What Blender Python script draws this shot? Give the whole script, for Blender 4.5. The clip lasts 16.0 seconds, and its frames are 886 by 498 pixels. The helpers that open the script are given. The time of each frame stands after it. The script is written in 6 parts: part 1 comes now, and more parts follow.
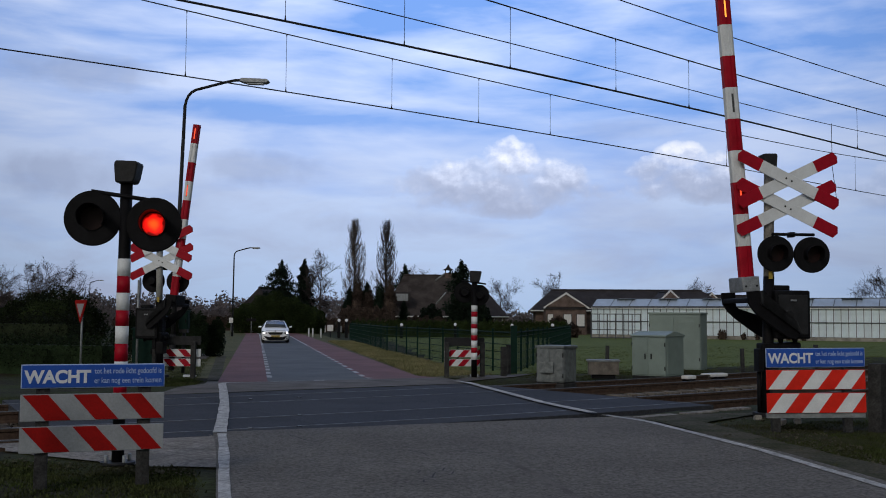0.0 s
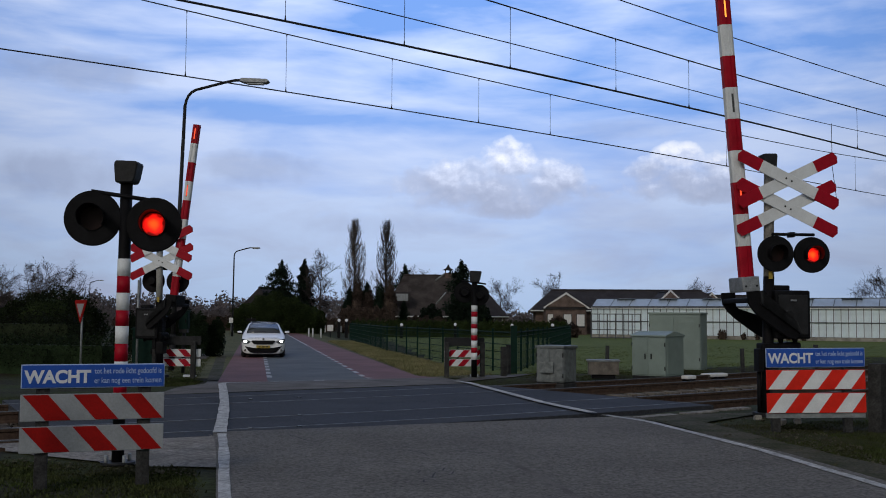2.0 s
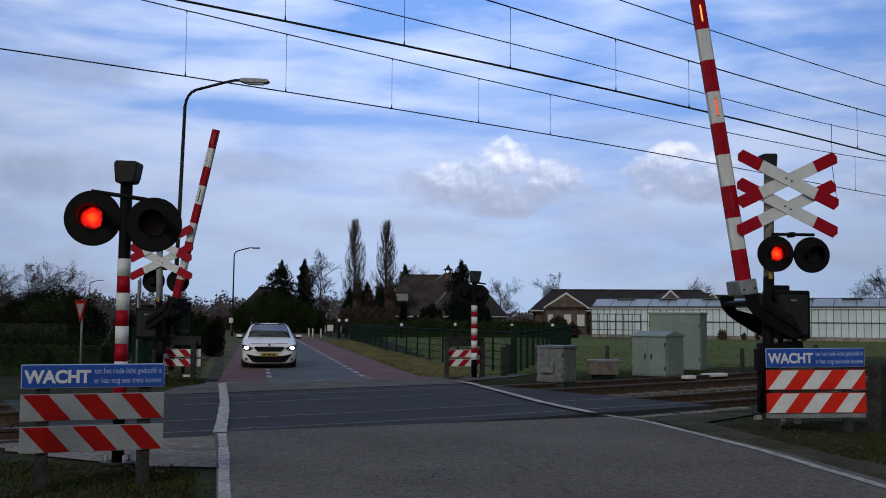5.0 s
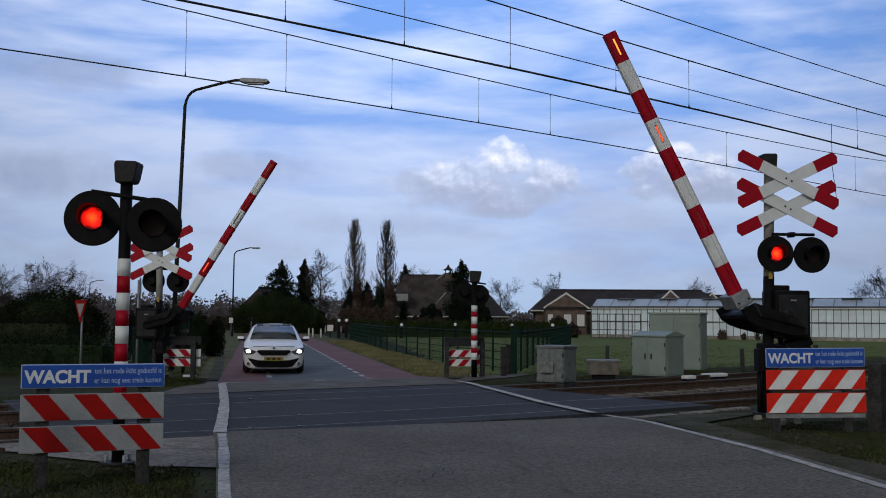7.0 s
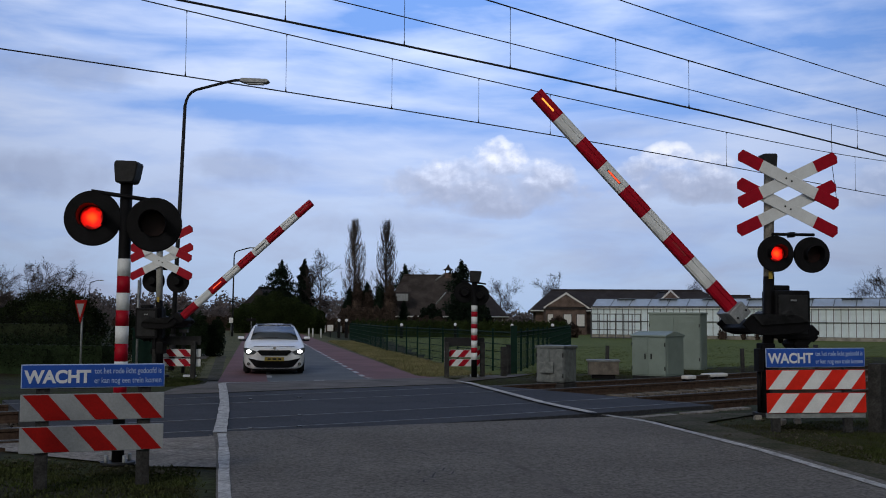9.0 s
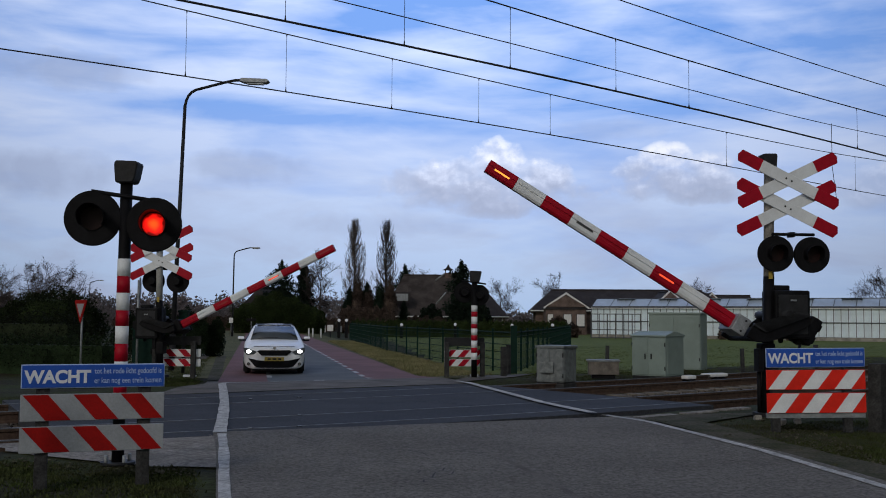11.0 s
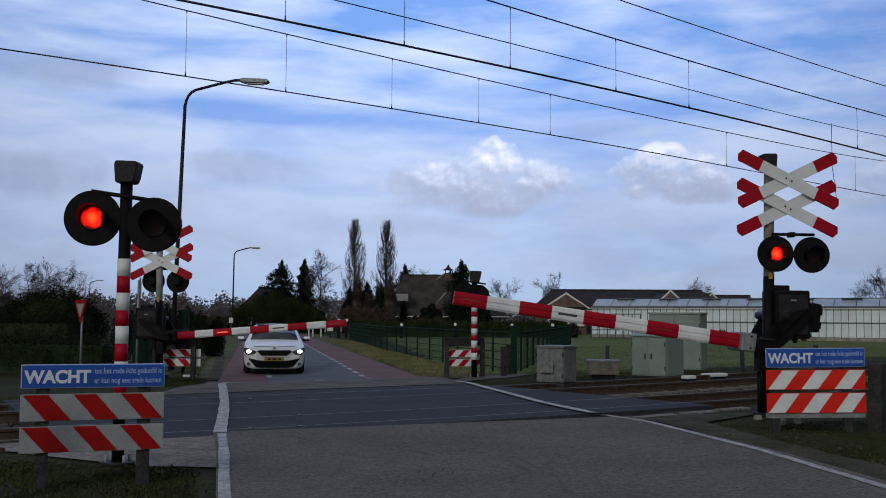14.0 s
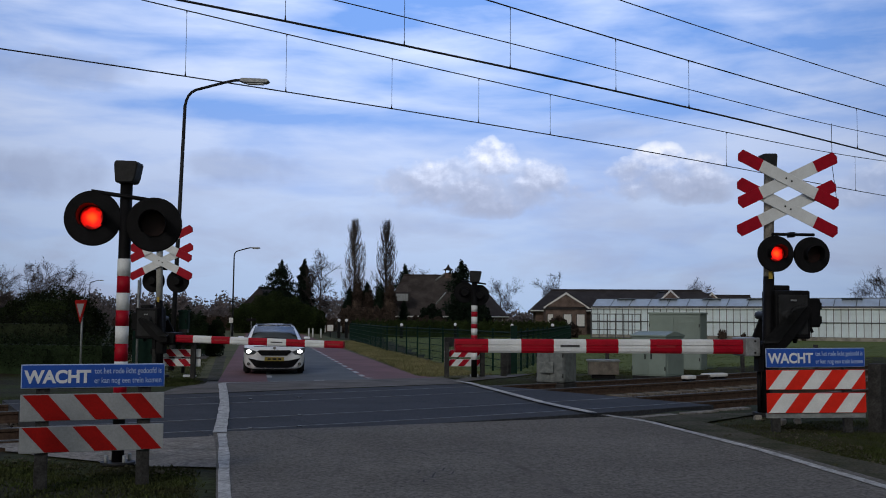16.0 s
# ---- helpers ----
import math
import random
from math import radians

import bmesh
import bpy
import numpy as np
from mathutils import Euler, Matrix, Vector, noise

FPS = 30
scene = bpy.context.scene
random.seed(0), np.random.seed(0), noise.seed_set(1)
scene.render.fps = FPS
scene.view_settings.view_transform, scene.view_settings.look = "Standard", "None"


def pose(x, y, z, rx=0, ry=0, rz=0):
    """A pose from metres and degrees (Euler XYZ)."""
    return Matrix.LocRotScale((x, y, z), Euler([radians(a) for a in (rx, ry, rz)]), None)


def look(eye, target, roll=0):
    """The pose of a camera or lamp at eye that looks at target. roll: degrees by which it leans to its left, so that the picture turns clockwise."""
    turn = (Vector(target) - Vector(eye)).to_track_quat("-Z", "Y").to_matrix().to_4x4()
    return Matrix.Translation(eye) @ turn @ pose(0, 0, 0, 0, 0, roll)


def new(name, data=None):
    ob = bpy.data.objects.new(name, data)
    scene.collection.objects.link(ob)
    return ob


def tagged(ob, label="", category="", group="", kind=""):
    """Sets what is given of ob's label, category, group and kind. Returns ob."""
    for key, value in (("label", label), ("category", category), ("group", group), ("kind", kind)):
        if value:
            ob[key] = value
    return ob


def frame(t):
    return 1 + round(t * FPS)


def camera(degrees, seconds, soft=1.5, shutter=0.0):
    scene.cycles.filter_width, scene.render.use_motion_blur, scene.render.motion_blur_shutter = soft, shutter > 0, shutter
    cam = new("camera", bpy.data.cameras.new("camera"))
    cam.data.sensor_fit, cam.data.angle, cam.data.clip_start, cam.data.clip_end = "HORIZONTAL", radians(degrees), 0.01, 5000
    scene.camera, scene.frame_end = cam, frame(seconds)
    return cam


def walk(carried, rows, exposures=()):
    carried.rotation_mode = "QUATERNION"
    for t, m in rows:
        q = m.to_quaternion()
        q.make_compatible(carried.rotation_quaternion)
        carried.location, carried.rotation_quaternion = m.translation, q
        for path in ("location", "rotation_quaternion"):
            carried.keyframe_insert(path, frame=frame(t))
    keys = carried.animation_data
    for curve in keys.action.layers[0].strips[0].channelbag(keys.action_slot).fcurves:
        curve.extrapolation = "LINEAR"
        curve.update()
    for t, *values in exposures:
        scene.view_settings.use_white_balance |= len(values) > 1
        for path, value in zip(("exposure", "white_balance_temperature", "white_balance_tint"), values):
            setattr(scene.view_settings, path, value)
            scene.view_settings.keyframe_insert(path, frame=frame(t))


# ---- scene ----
cam = camera(47.06, 16.0, soft=1.0)
EYE = (0.0, 0.0, 1.5)
VIEW = look(EYE, (0.0, 10.0, 1.5 + 10.0 * 123 / 1800), 0.4)
walk(cam, [(0.0, VIEW), (16.0, VIEW)])

# ---- light ----
world = bpy.data.worlds.new("sky_world")
scene.world = world
world.use_nodes = True
wn = world.node_tree
wn.nodes.clear()
w_out = wn.nodes.new("ShaderNodeOutputWorld")
w_add = wn.nodes.new("ShaderNodeAddShader")
w_sky = wn.nodes.new("ShaderNodeTexSky")
w_sky.sky_type, w_sky.sun_disc = "NISHITA", False
w_sky.sun_elevation, w_sky.sun_rotation = radians(28), radians(-156)
w_bg = wn.nodes.new("ShaderNodeBackground")
w_bg.inputs[1].default_value = 0.035
w_cloud = wn.nodes.new("ShaderNodeBackground")
w_cloud.inputs[0].default_value = (0.94, 0.97, 0.97, 1)
w_cloud.inputs[1].default_value = 0.16
wn.links.new(w_sky.outputs[0], w_bg.inputs[0])
wn.links.new(w_bg.outputs[0], w_add.inputs[0])
wn.links.new(w_cloud.outputs[0], w_add.inputs[1])
wn.links.new(w_add.outputs[0], w_out.inputs[0])
sun = new("sun", bpy.data.lights.new("sun", "SUN"))
sun.data.energy, sun.data.angle, sun.data.color = 0.7, radians(14), (1.0, 0.94, 0.85)
sun.matrix_world = look((-36, -70, 46), (0, 10, 0))


# ---- materials ----
def nd(tree, kind, **kw):
    n = tree.nodes.new(kind)
    for k, v in kw.items():
        n.inputs[k].default_value = v
    return n


def surface(name, col, rough=0.6, metal=0.0, vary=0.25, scale=6.0, fine=60.0, bump=0.15, tint=None, rand=0.0, spec=0.5):
    """A surface with large stains, fine grain and relief; tint: a second colour in patches."""
    m = bpy.data.materials.new(name)
    m.use_nodes = True
    t = m.node_tree
    b = t.nodes["Principled BSDF"]
    b.inputs["Roughness"].default_value = rough
    b.inputs["Metallic"].default_value = metal
    b.inputs["Specular IOR Level"].default_value = spec
    tc = t.nodes.new("ShaderNodeTexCoord")
    n1 = nd(t, "ShaderNodeTexNoise", Scale=scale, Detail=6.0, Roughness=0.6)
    n2 = nd(t, "ShaderNodeTexNoise", Scale=fine, Detail=4.0, Roughness=0.7)
    for n in (n1, n2):
        t.links.new(tc.outputs["Object"], n.inputs["Vector"])
    r1 = t.nodes.new("ShaderNodeValToRGB")
    second = tint or tuple(c * (1 - vary * 1.6) for c in col)
    r1.color_ramp.elements[0].position, r1.color_ramp.elements[1].position = 0.35, 0.65
    r1.color_ramp.elements[0].color = (*second, 1)
    r1.color_ramp.elements[1].color = (*col, 1)
    t.links.new(n1.outputs[0], r1.inputs[0])
    hsv = t.nodes.new("ShaderNodeHueSaturation")
    mr = nd(t, "ShaderNodeMapRange")
    mr.inputs["From Min"].default_value, mr.inputs["From Max"].default_value = 0.3, 0.7
    mr.inputs["To Min"].default_value, mr.inputs["To Max"].default_value = 1 - vary, 1 + vary
    t.links.new(n2.outputs[0], mr.inputs["Value"])
    t.links.new(r1.outputs[0], hsv.inputs["Color"])
    value = mr.outputs[0]
    if rand:
        oi = t.nodes.new("ShaderNodeObjectInfo")
        geo = t.nodes.new("ShaderNodeNewGeometry")
        for src in (oi.outputs["Random"], geo.outputs["Random Per Island"]):
            rr = nd(t, "ShaderNodeMapRange")
            rr.inputs["To Min"].default_value, rr.inputs["To Max"].default_value = 1 - rand, 1 + rand
            t.links.new(src, rr.inputs["Value"])
            mul = t.nodes.new("ShaderNodeMath")
            mul.operation = "MULTIPLY"
            t.links.new(value, mul.inputs[0])
            t.links.new(rr.outputs[0], mul.inputs[1])
            value = mul.outputs[0]
    t.links.new(value, hsv.inputs["Value"])
    t.links.new(hsv.outputs[0], b.inputs["Base Color"])
    if bump:
        bp = nd(t, "ShaderNodeBump", Strength=bump, Distance=0.02)
        t.links.new(n2.outputs[0], bp.inputs["Height"])
        t.links.new(bp.outputs[0], b.inputs["Normal"])
    return m


def glow(name, col, strength, core=None, radius=0.1):
    """A lit lamp; core: the colour at its middle, fading outwards over radius."""
    m = bpy.data.materials.new(name)
    m.use_nodes = True
    t = m.node_tree
    b = t.nodes["Principled BSDF"]
    b.inputs["Base Color"].default_value = (*[c * 0.3 for c in col], 1)
    b.inputs["Emission Color"].default_value = (*col, 1)
    b.inputs["Emission Strength"].default_value = strength
    if core:
        tc = t.nodes.new("ShaderNodeTexCoord")
        ln = t.nodes.new("ShaderNodeVectorMath")
        ln.operation = "LENGTH"
        t.links.new(tc.outputs["Object"], ln.inputs[0])
        ra = t.nodes.new("ShaderNodeValToRGB")
        ra.color_ramp.elements[0].position, ra.color_ramp.elements[1].position = radius * 0.15, radius
        ra.color_ramp.elements[0].color, ra.color_ramp.elements[1].color = (*core, 1), (*[c * 0.06 for c in col], 1)
        mid = ra.color_ramp.elements.new(radius * 0.62)
        mid.color = (*col, 1)
        wob = nd(t, "ShaderNodeTexNoise", Scale=16.0, Detail=1.0)
        t.links.new(tc.outputs["Object"], wob.inputs["Vector"])
        sc = nd(t, "ShaderNodeMapRange")
        sc.inputs["To Min"].default_value, sc.inputs["To Max"].default_value = 0.6, 1.4
        t.links.new(wob.outputs[0], sc.inputs["Value"])
        mu = t.nodes.new("ShaderNodeMath")
        mu.operation = "MULTIPLY"
        t.links.new(ln.outputs["Value"], mu.inputs[0])
        t.links.new(sc.outputs[0], mu.inputs[1])
        t.links.new(mu.outputs[0], ra.inputs[0])
        t.links.new(ra.outputs[0], b.inputs["Emission Color"])
    return m


M = dict(
    soil=surface("grass_ground", (0.036, 0.046, 0.014), 0.95, vary=0.5, scale=0.6, fine=14, bump=0.6, tint=(0.026, 0.021, 0.014), spec=0.1),
    verge=surface("verge_grass", (0.120, 0.112, 0.055), 0.95, vary=0.45, scale=0.8, fine=10, bump=0.6, tint=(0.07, 0.078, 0.034), spec=0.1),
    dirt=surface("trodden_dirt", (0.092, 0.084, 0.066), 0.95, vary=0.5, scale=1.6, fine=22, bump=0.8, tint=(0.042, 0.046, 0.024), spec=0.1),
    field=surface("meadow_ground", (0.118, 0.145, 0.040), 0.95, vary=0.4, scale=0.35, fine=9, bump=0.5, tint=(0.095, 0.125, 0.034), spec=0.1),
    asphalt=surface("asphalt", (0.176, 0.167, 0.158), 0.95, vary=0.6, scale=0.45, fine=30, bump=0.9, tint=(0.134, 0.127, 0.120), spec=0.1),
    panel=surface("crossing_asphalt", (0.050, 0.053, 0.062), 0.85, vary=0.35, scale=0.7, fine=26, bump=0.3, tint=(0.037, 0.039, 0.047), rand=0.06, spec=0.12),
    blue_asphalt=surface("far_asphalt", (0.112, 0.122, 0.130), 0.8, vary=0.2, scale=0.5, fine=60, bump=0.3, spec=0.3),
    red_asphalt=surface("red_asphalt", (0.190, 0.092, 0.094), 0.85, vary=0.2, scale=0.5, fine=60, bump=0.3, spec=0.3),
    worn=surface("grey_worn_road", (0.165, 0.152, 0.142), 0.9, vary=0.3, scale=1.2, fine=60, bump=0.4, spec=0.2),
    slab_worn=surface("stained_concrete", (0.27, 0.25, 0.235), 0.95, vary=0.5, scale=2.2, fine=14, bump=0.8, tint=(0.17, 0.158, 0.145), spec=0.1),
    paint=surface("road_paint", (0.55, 0.55, 0.55), 0.8, vary=0.4, scale=7, fine=24, bump=0.4, tint=(0.27, 0.27, 0.27), spec=0.2),
    concrete=surface("concrete", (0.33, 0.31, 0.28), 0.9, vary=0.3, scale=2.5, fine=30, bump=0.5, rand=0.12, spec=0.2),
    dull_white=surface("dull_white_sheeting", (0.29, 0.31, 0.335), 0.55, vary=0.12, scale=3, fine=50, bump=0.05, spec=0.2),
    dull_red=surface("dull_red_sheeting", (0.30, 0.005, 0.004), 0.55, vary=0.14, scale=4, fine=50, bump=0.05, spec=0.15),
    pale_pole=surface("pale_grey_pole", (0.42, 0.42, 0.40), 0.6, vary=0.2, scale=5, fine=50, bump=0.1),
    gravel=surface("ballast", (0.15, 0.125, 0.10), 0.95, vary=0.5, scale=8, fine=40, bump=0.9, tint=(0.05, 0.038, 0.03), rand=0.6, spec=0.1),
    sleeper=surface("sleeper_concrete", (0.17, 0.15, 0.13), 0.9, vary=0.3, scale=6, fine=60, bump=0.4, rand=0.15),
    rust=surface("rusty_rail", (0.078, 0.050, 0.037), 0.85, vary=0.3, scale=12, fine=90, bump=0.3, spec=0.2),
    steel=surface("worn_rail_top", (0.085, 0.085, 0.09), 0.55, vary=0.2, scale=14, fine=80, bump=0.05, metal=0.3),
    black=surface("black_paint", (0.007, 0.007, 0.009), 0.6, vary=0.35, scale=6, fine=60, bump=0.1, spec=0.12),
    dark=surface("dark_grey_steel", (0.022, 0.023, 0.026), 0.6, vary=0.3, scale=6, fine=60, bump=0.12, spec=0.2),
    wire=surface("copper_wire", (0.022, 0.022, 0.026), 0.6, vary=0.2, bump=0.0),
    galv=surface("galvanised_steel", (0.30, 0.32, 0.34), 0.5, vary=0.25, scale=7, fine=80, bump=0.1, metal=0.35),
    white=surface("white_reflective", (0.70, 0.73, 0.76), 0.5, vary=0.1, scale=4, fine=60, bump=0.05, spec=0.25),
    red=surface("red_reflective", (0.36, 0.004, 0.018), 0.5, vary=0.14, scale=5, fine=60, bump=0.05, spec=0.15),
    orange=surface("orange_red_reflective", (0.68, 0.020, 0.009), 0.5, vary=0.1, scale=5, fine=60, bump=0.05, spec=0.2),
    blue=surface("blue_sign", (0.020, 0.085, 0.42), 0.5, vary=0.12, scale=5, fine=60, bump=0.05, spec=0.2),
    letter=surface("sign_lettering", (0.64, 0.68, 0.74), 0.5, vary=0.05, bump=0),
    letter_dim=surface("sign_small_lettering", (0.36, 0.47, 0.72), 0.5, vary=0.05, bump=0),
    plank=surface("weathered_wood", (0.052, 0.052, 0.053), 0.9, vary=0.35, scale=5, fine=40, bump=0.5, spec=0.2),
    sage=surface("grey_green_paint", (0.20, 0.255, 0.235), 0.55, vary=0.1, scale=2, fine=50, bump=0.08, rand=0.06),
    green_fence=surface("green_coated_steel", (0.008, 0.026, 0.020), 0.8, vary=0.2, bump=0.05, spec=0.1),
    zinc=surface("weathered_zinc_cabinet", (0.185, 0.205, 0.21), 0.6, vary=0.28, scale=9, fine=70, bump=0.12, metal=0.15),
    shutoff=surface("white_plastic", (0.75, 0.75, 0.75), 0.5, vary=0.1),
    car_white=surface("white_car_paint", (0.86, 0.87, 0.90), 0.25, vary=0.02, scale=2, fine=30, bump=0.0, spec=0.5),
    glass=surface("dark_glass", (0.045, 0.054, 0.064), 0.22, vary=0.1, bump=0.0, spec=0.8),
    tyre=surface("rubber", (0.014, 0.014, 0.015), 0.85, vary=0.2, bump=0.2),
    yellow=surface("yellow_plate", (0.40, 0.29, 0.04), 0.5, vary=0.1, bump=0),
    chrome=surface("chrome", (0.6, 0.6, 0.62), 0.18, metal=1.0, vary=0.05, bump=0),
    brick=surface("brown_brick", (0.155, 0.112, 0.098), 0.9, vary=0.3, scale=1.5, fine=14, bump=0.3, spec=0.15),
    bush_leaf=surface("green_bush_leaf", (0.022, 0.034, 0.010), 0.85, vary=0.3, scale=1, fine=20, bump=0.0, rand=0.5, spec=0.1),
    tile=surface("dark_roof_tile", (0.042, 0.037, 0.04), 0.85, vary=0.25, scale=1.0, fine=8, bump=0.4, spec=0.2),
    thatch=surface("thatched_roof", (0.068, 0.058, 0.056), 0.95, vary=0.3, scale=0.8, fine=9, bump=0.6, spec=0.1),
    trim=surface("white_trim", (0.62, 0.62, 0.62), 0.6, vary=0.1),
    pane=surface("window_pane", (0.04, 0.045, 0.055), 0.12, vary=0.1, bump=0, spec=0.7),
    gh_pane=surface("whitewashed_glass", (0.60, 0.70, 0.77), 0.35, vary=0.1, scale=1.2, fine=20, bump=0.02, rand=0.08),
    gh_roof=surface("greenhouse_roof_glass", (0.36, 0.43, 0.52), 0.3, vary=0.12, scale=1.0, fine=20, bump=0.02, rand=0.08),
    gh_bar=surface("greenhouse_bar", (0.055, 0.062, 0.075), 0.6, vary=0.15, bump=0),
    bark=surface("bark", (0.045, 0.038, 0.034), 0.95, vary=0.3, scale=3, fine=30, bump=0.4, rand=0.15),
    twig=surface("winter_twigs", (0.055, 0.046, 0.044), 0.95, vary=0.3, scale=1, fine=20, bump=0.0, rand=0.25, spec=0.1),
    poplar=surface("poplar_twigs", (0.12, 0.105, 0.095), 0.95, vary=0.3, scale=1, fine=20, bump=0.0, rand=0.4, spec=0.1),
    rust_leaf=surface("brown_beech_leaf", (0.066, 0.048, 0.040), 0.9, vary=0.3, scale=1, fine=20, bump=0.0, rand=0.5, spec=0.1),
    leaf=surface("dark_evergreen_leaf", (0.012, 0.021, 0.009), 0.85, vary=0.3, scale=1, fine=20, bump=0.0, rand=0.5, spec=0.1),
    hedge_leaf=surface("hedge_leaf", (0.016, 0.022, 0.011), 0.85, vary=0.3, scale=1, fine=20, bump=0.0, rand=0.45, spec=0.1),
    conifer=surface("conifer_needle", (0.012, 0.022, 0.014), 0.9, vary=0.3, scale=1, fine=20, bump=0.0, rand=0.5, spec=0.1),
    blade=surface("grass_blade", (0.040, 0.056, 0.015), 0.9, vary=0.3, scale=0.8, fine=10, bump=0.0, rand=0.45, tint=(0.034, 0.034, 0.017), spec=0.1),
    meadow_blade=surface("meadow_grass_blade", (0.095, 0.120, 0.034), 0.9, vary=0.3, scale=0.8, fine=10, bump=0.0, rand=0.35, tint=(0.085, 0.10, 0.034), spec=0.1),
    dry=surface("dry_grass_blade", (0.31, 0.275, 0.15), 0.9, vary=0.35, scale=0.8, fine=10, bump=0.0, rand=0.45, tint=(0.145, 0.155, 0.066), spec=0.1),
    # winter twig brown, paled towards lavender: distance haze put into the colour
    hazed_wood=surface("hazed_wood", (0.165, 0.140, 0.150), 0.95, vary=0.3, scale=0.1, fine=1, bump=0.0, rand=0.3),
    lamp_red=glow("lit_red_lens", (1.0, 0.008, 0.004), 1.35, core=(1.5, 0.085, 0.008), radius=0.112),
    tip_lit=glow("lit_boom_tip_lamp", (1.0, 0.36, 0.05), 1.5),
    red_slot=surface("unlit_red_boom_lamp", (0.30, 0.006, 0.012), 0.35, vary=0.1, bump=0),
    boom_lit=glow("lit_boom_lamp", (1.0, 0.09, 0.03), 1.15),
    headlight=glow("lit_headlight", (1.0, 0.98, 1.0), 5.0),
    globe=glow("white_globe", (0.8, 0.82, 0.9), 0.25),
    lens_off=surface("unlit_red_lens", (0.012, 0.002, 0.002), 0.5, vary=0.1, bump=0, spec=0.2),
    slot=surface("boom_lamp_slot", (0.05, 0.05, 0.055), 0.4, vary=0.1, bump=0),
)


# ---- mesh helpers ----
def part(name, bm, material, parent=None, label=""):
    """Links a bmesh as one mesh object under a thing or a part."""
    me = bpy.data.meshes.new(name)
    bm.to_mesh(me)
    bm.free()
    return part_of(name, me, material, parent, label)


def part_of(name, me, material, parent=None, label=""):
    if not me.materials:
        me.materials.append(M[material])
    ob = new(name, me)
    ob.parent = parent
    return tagged(ob, label)


def thing(name, label, category, m=None, group="", kind=""):
    ob = new(name)
    ob.empty_display_size = 0.2
    if m is not None:
        ob.matrix_basis = m
    return tagged(ob, label, category, group, kind)


def box(c, s, rot=None, bevel=0.0, bm=None):
    """A box round c with the sides s, bevelled; added to bm where one is given."""
    own = bmesh.new()
    m = Matrix.Translation(c) @ (rot or Matrix()) @ Matrix.Diagonal((*s, 1))
    bmesh.ops.create_cube(own, size=1.0, matrix=m)
    if bevel:
        bmesh.ops.bevel(own, geom=own.edges[:], offset=bevel, segments=2, affect="EDGES", profile=0.6)
    return merge(own, bm)


def merge(own, bm):
    if bm is None:
        return own
    me = bpy.data.meshes.new("joined")
    own.to_mesh(me)
    own.free()
    bm.from_mesh(me)
    bpy.data.meshes.remove(me)
    return bm


def rod(a, b, r0, r1=None, seg=12, bm=None, caps=True, smooth=True):
    """A round bar from a to b."""
    a, b = Vector(a), Vector(b)
    own = bmesh.new()
    d = b - a
    m = Matrix.Translation((a + b) / 2) @ d.to_track_quat("Z", "Y").to_matrix().to_4x4()
    bmesh.ops.create_cone(own, cap_ends=caps, segments=seg, radius1=r0, radius2=r0 if r1 is None else r1, depth=d.length, matrix=m)
    if smooth:
        for f in own.faces:
            f.smooth = len(f.verts) == 4
    return merge(own, bm)


def bent(points, r, seg=8, bm=None):
    """A round bar through several points, with balls at the bends."""
    bm = bm or bmesh.new()
    for a, b in zip(points[:-1], points[1:]):
        rod(a, b, r, seg=seg, bm=bm)
    for p in points[1:-1]:
        own = bmesh.new()
        bmesh.ops.create_icosphere(own, subdivisions=2, radius=r, matrix=Matrix.Translation(p))
        for f in own.faces:
            f.smooth = True
        merge(own, bm)
    return bm


def tube(points, r, seg=6):
    """One unbroken round cable through the points."""
    verts, faces = [], []
    pts = [Vector(q) for q in points]
    for i, q in enumerate(pts):
        d = pts[min(i + 1, len(pts) - 1)] - pts[max(i - 1, 0)]
        a = d.cross(Vector((0, 0, 1)) if abs(d.normalized().z) < 0.95 else Vector((0, 1, 0))).normalized()
        b = d.cross(a).normalized()
        verts += [q + (a * math.cos(2 * math.pi * k / seg) + b * math.sin(2 * math.pi * k / seg)) * r for k in range(seg)]
        if i:
            o = (i - 1) * seg
            faces += [(o + k, o + (k + 1) % seg, o + seg + (k + 1) % seg, o + seg + k) for k in range(seg)]
    bm = bmesh.new()
    me = data_mesh("cable", verts, faces)
    bm.from_mesh(me)
    bpy.data.meshes.remove(me)
    return bm


def plate(outline, depth, m=None, bevel=0.0, bm=None):
    """An upright plate: outline in x and z, thick along y from 0 to depth."""
    own = bmesh.new()
    vs = [own.verts.new((x, 0, z)) for x, z in outline]
    f = own.faces.new(vs)
    out = bmesh.ops.extrude_face_region(own, geom=[f])
    bmesh.ops.translate(own, verts=[v for v in out["geom"] if isinstance(v, bmesh.types.BMVert)], vec=(0, depth, 0))
    bmesh.ops.recalc_face_normals(own, faces=own.faces[:])
    if bevel:
        bmesh.ops.bevel(own, geom=own.edges[:], offset=bevel, segments=1, affect="EDGES")
    if m is not None:
        bmesh.ops.transform(own, matrix=m, verts=own.verts[:])
    return merge(own, bm)


def data_mesh(name, verts, faces):
    me = bpy.data.meshes.new(name)
    me.from_pydata([tuple(v) for v in verts], [], [tuple(f) for f in faces])
    me.update()
    return me


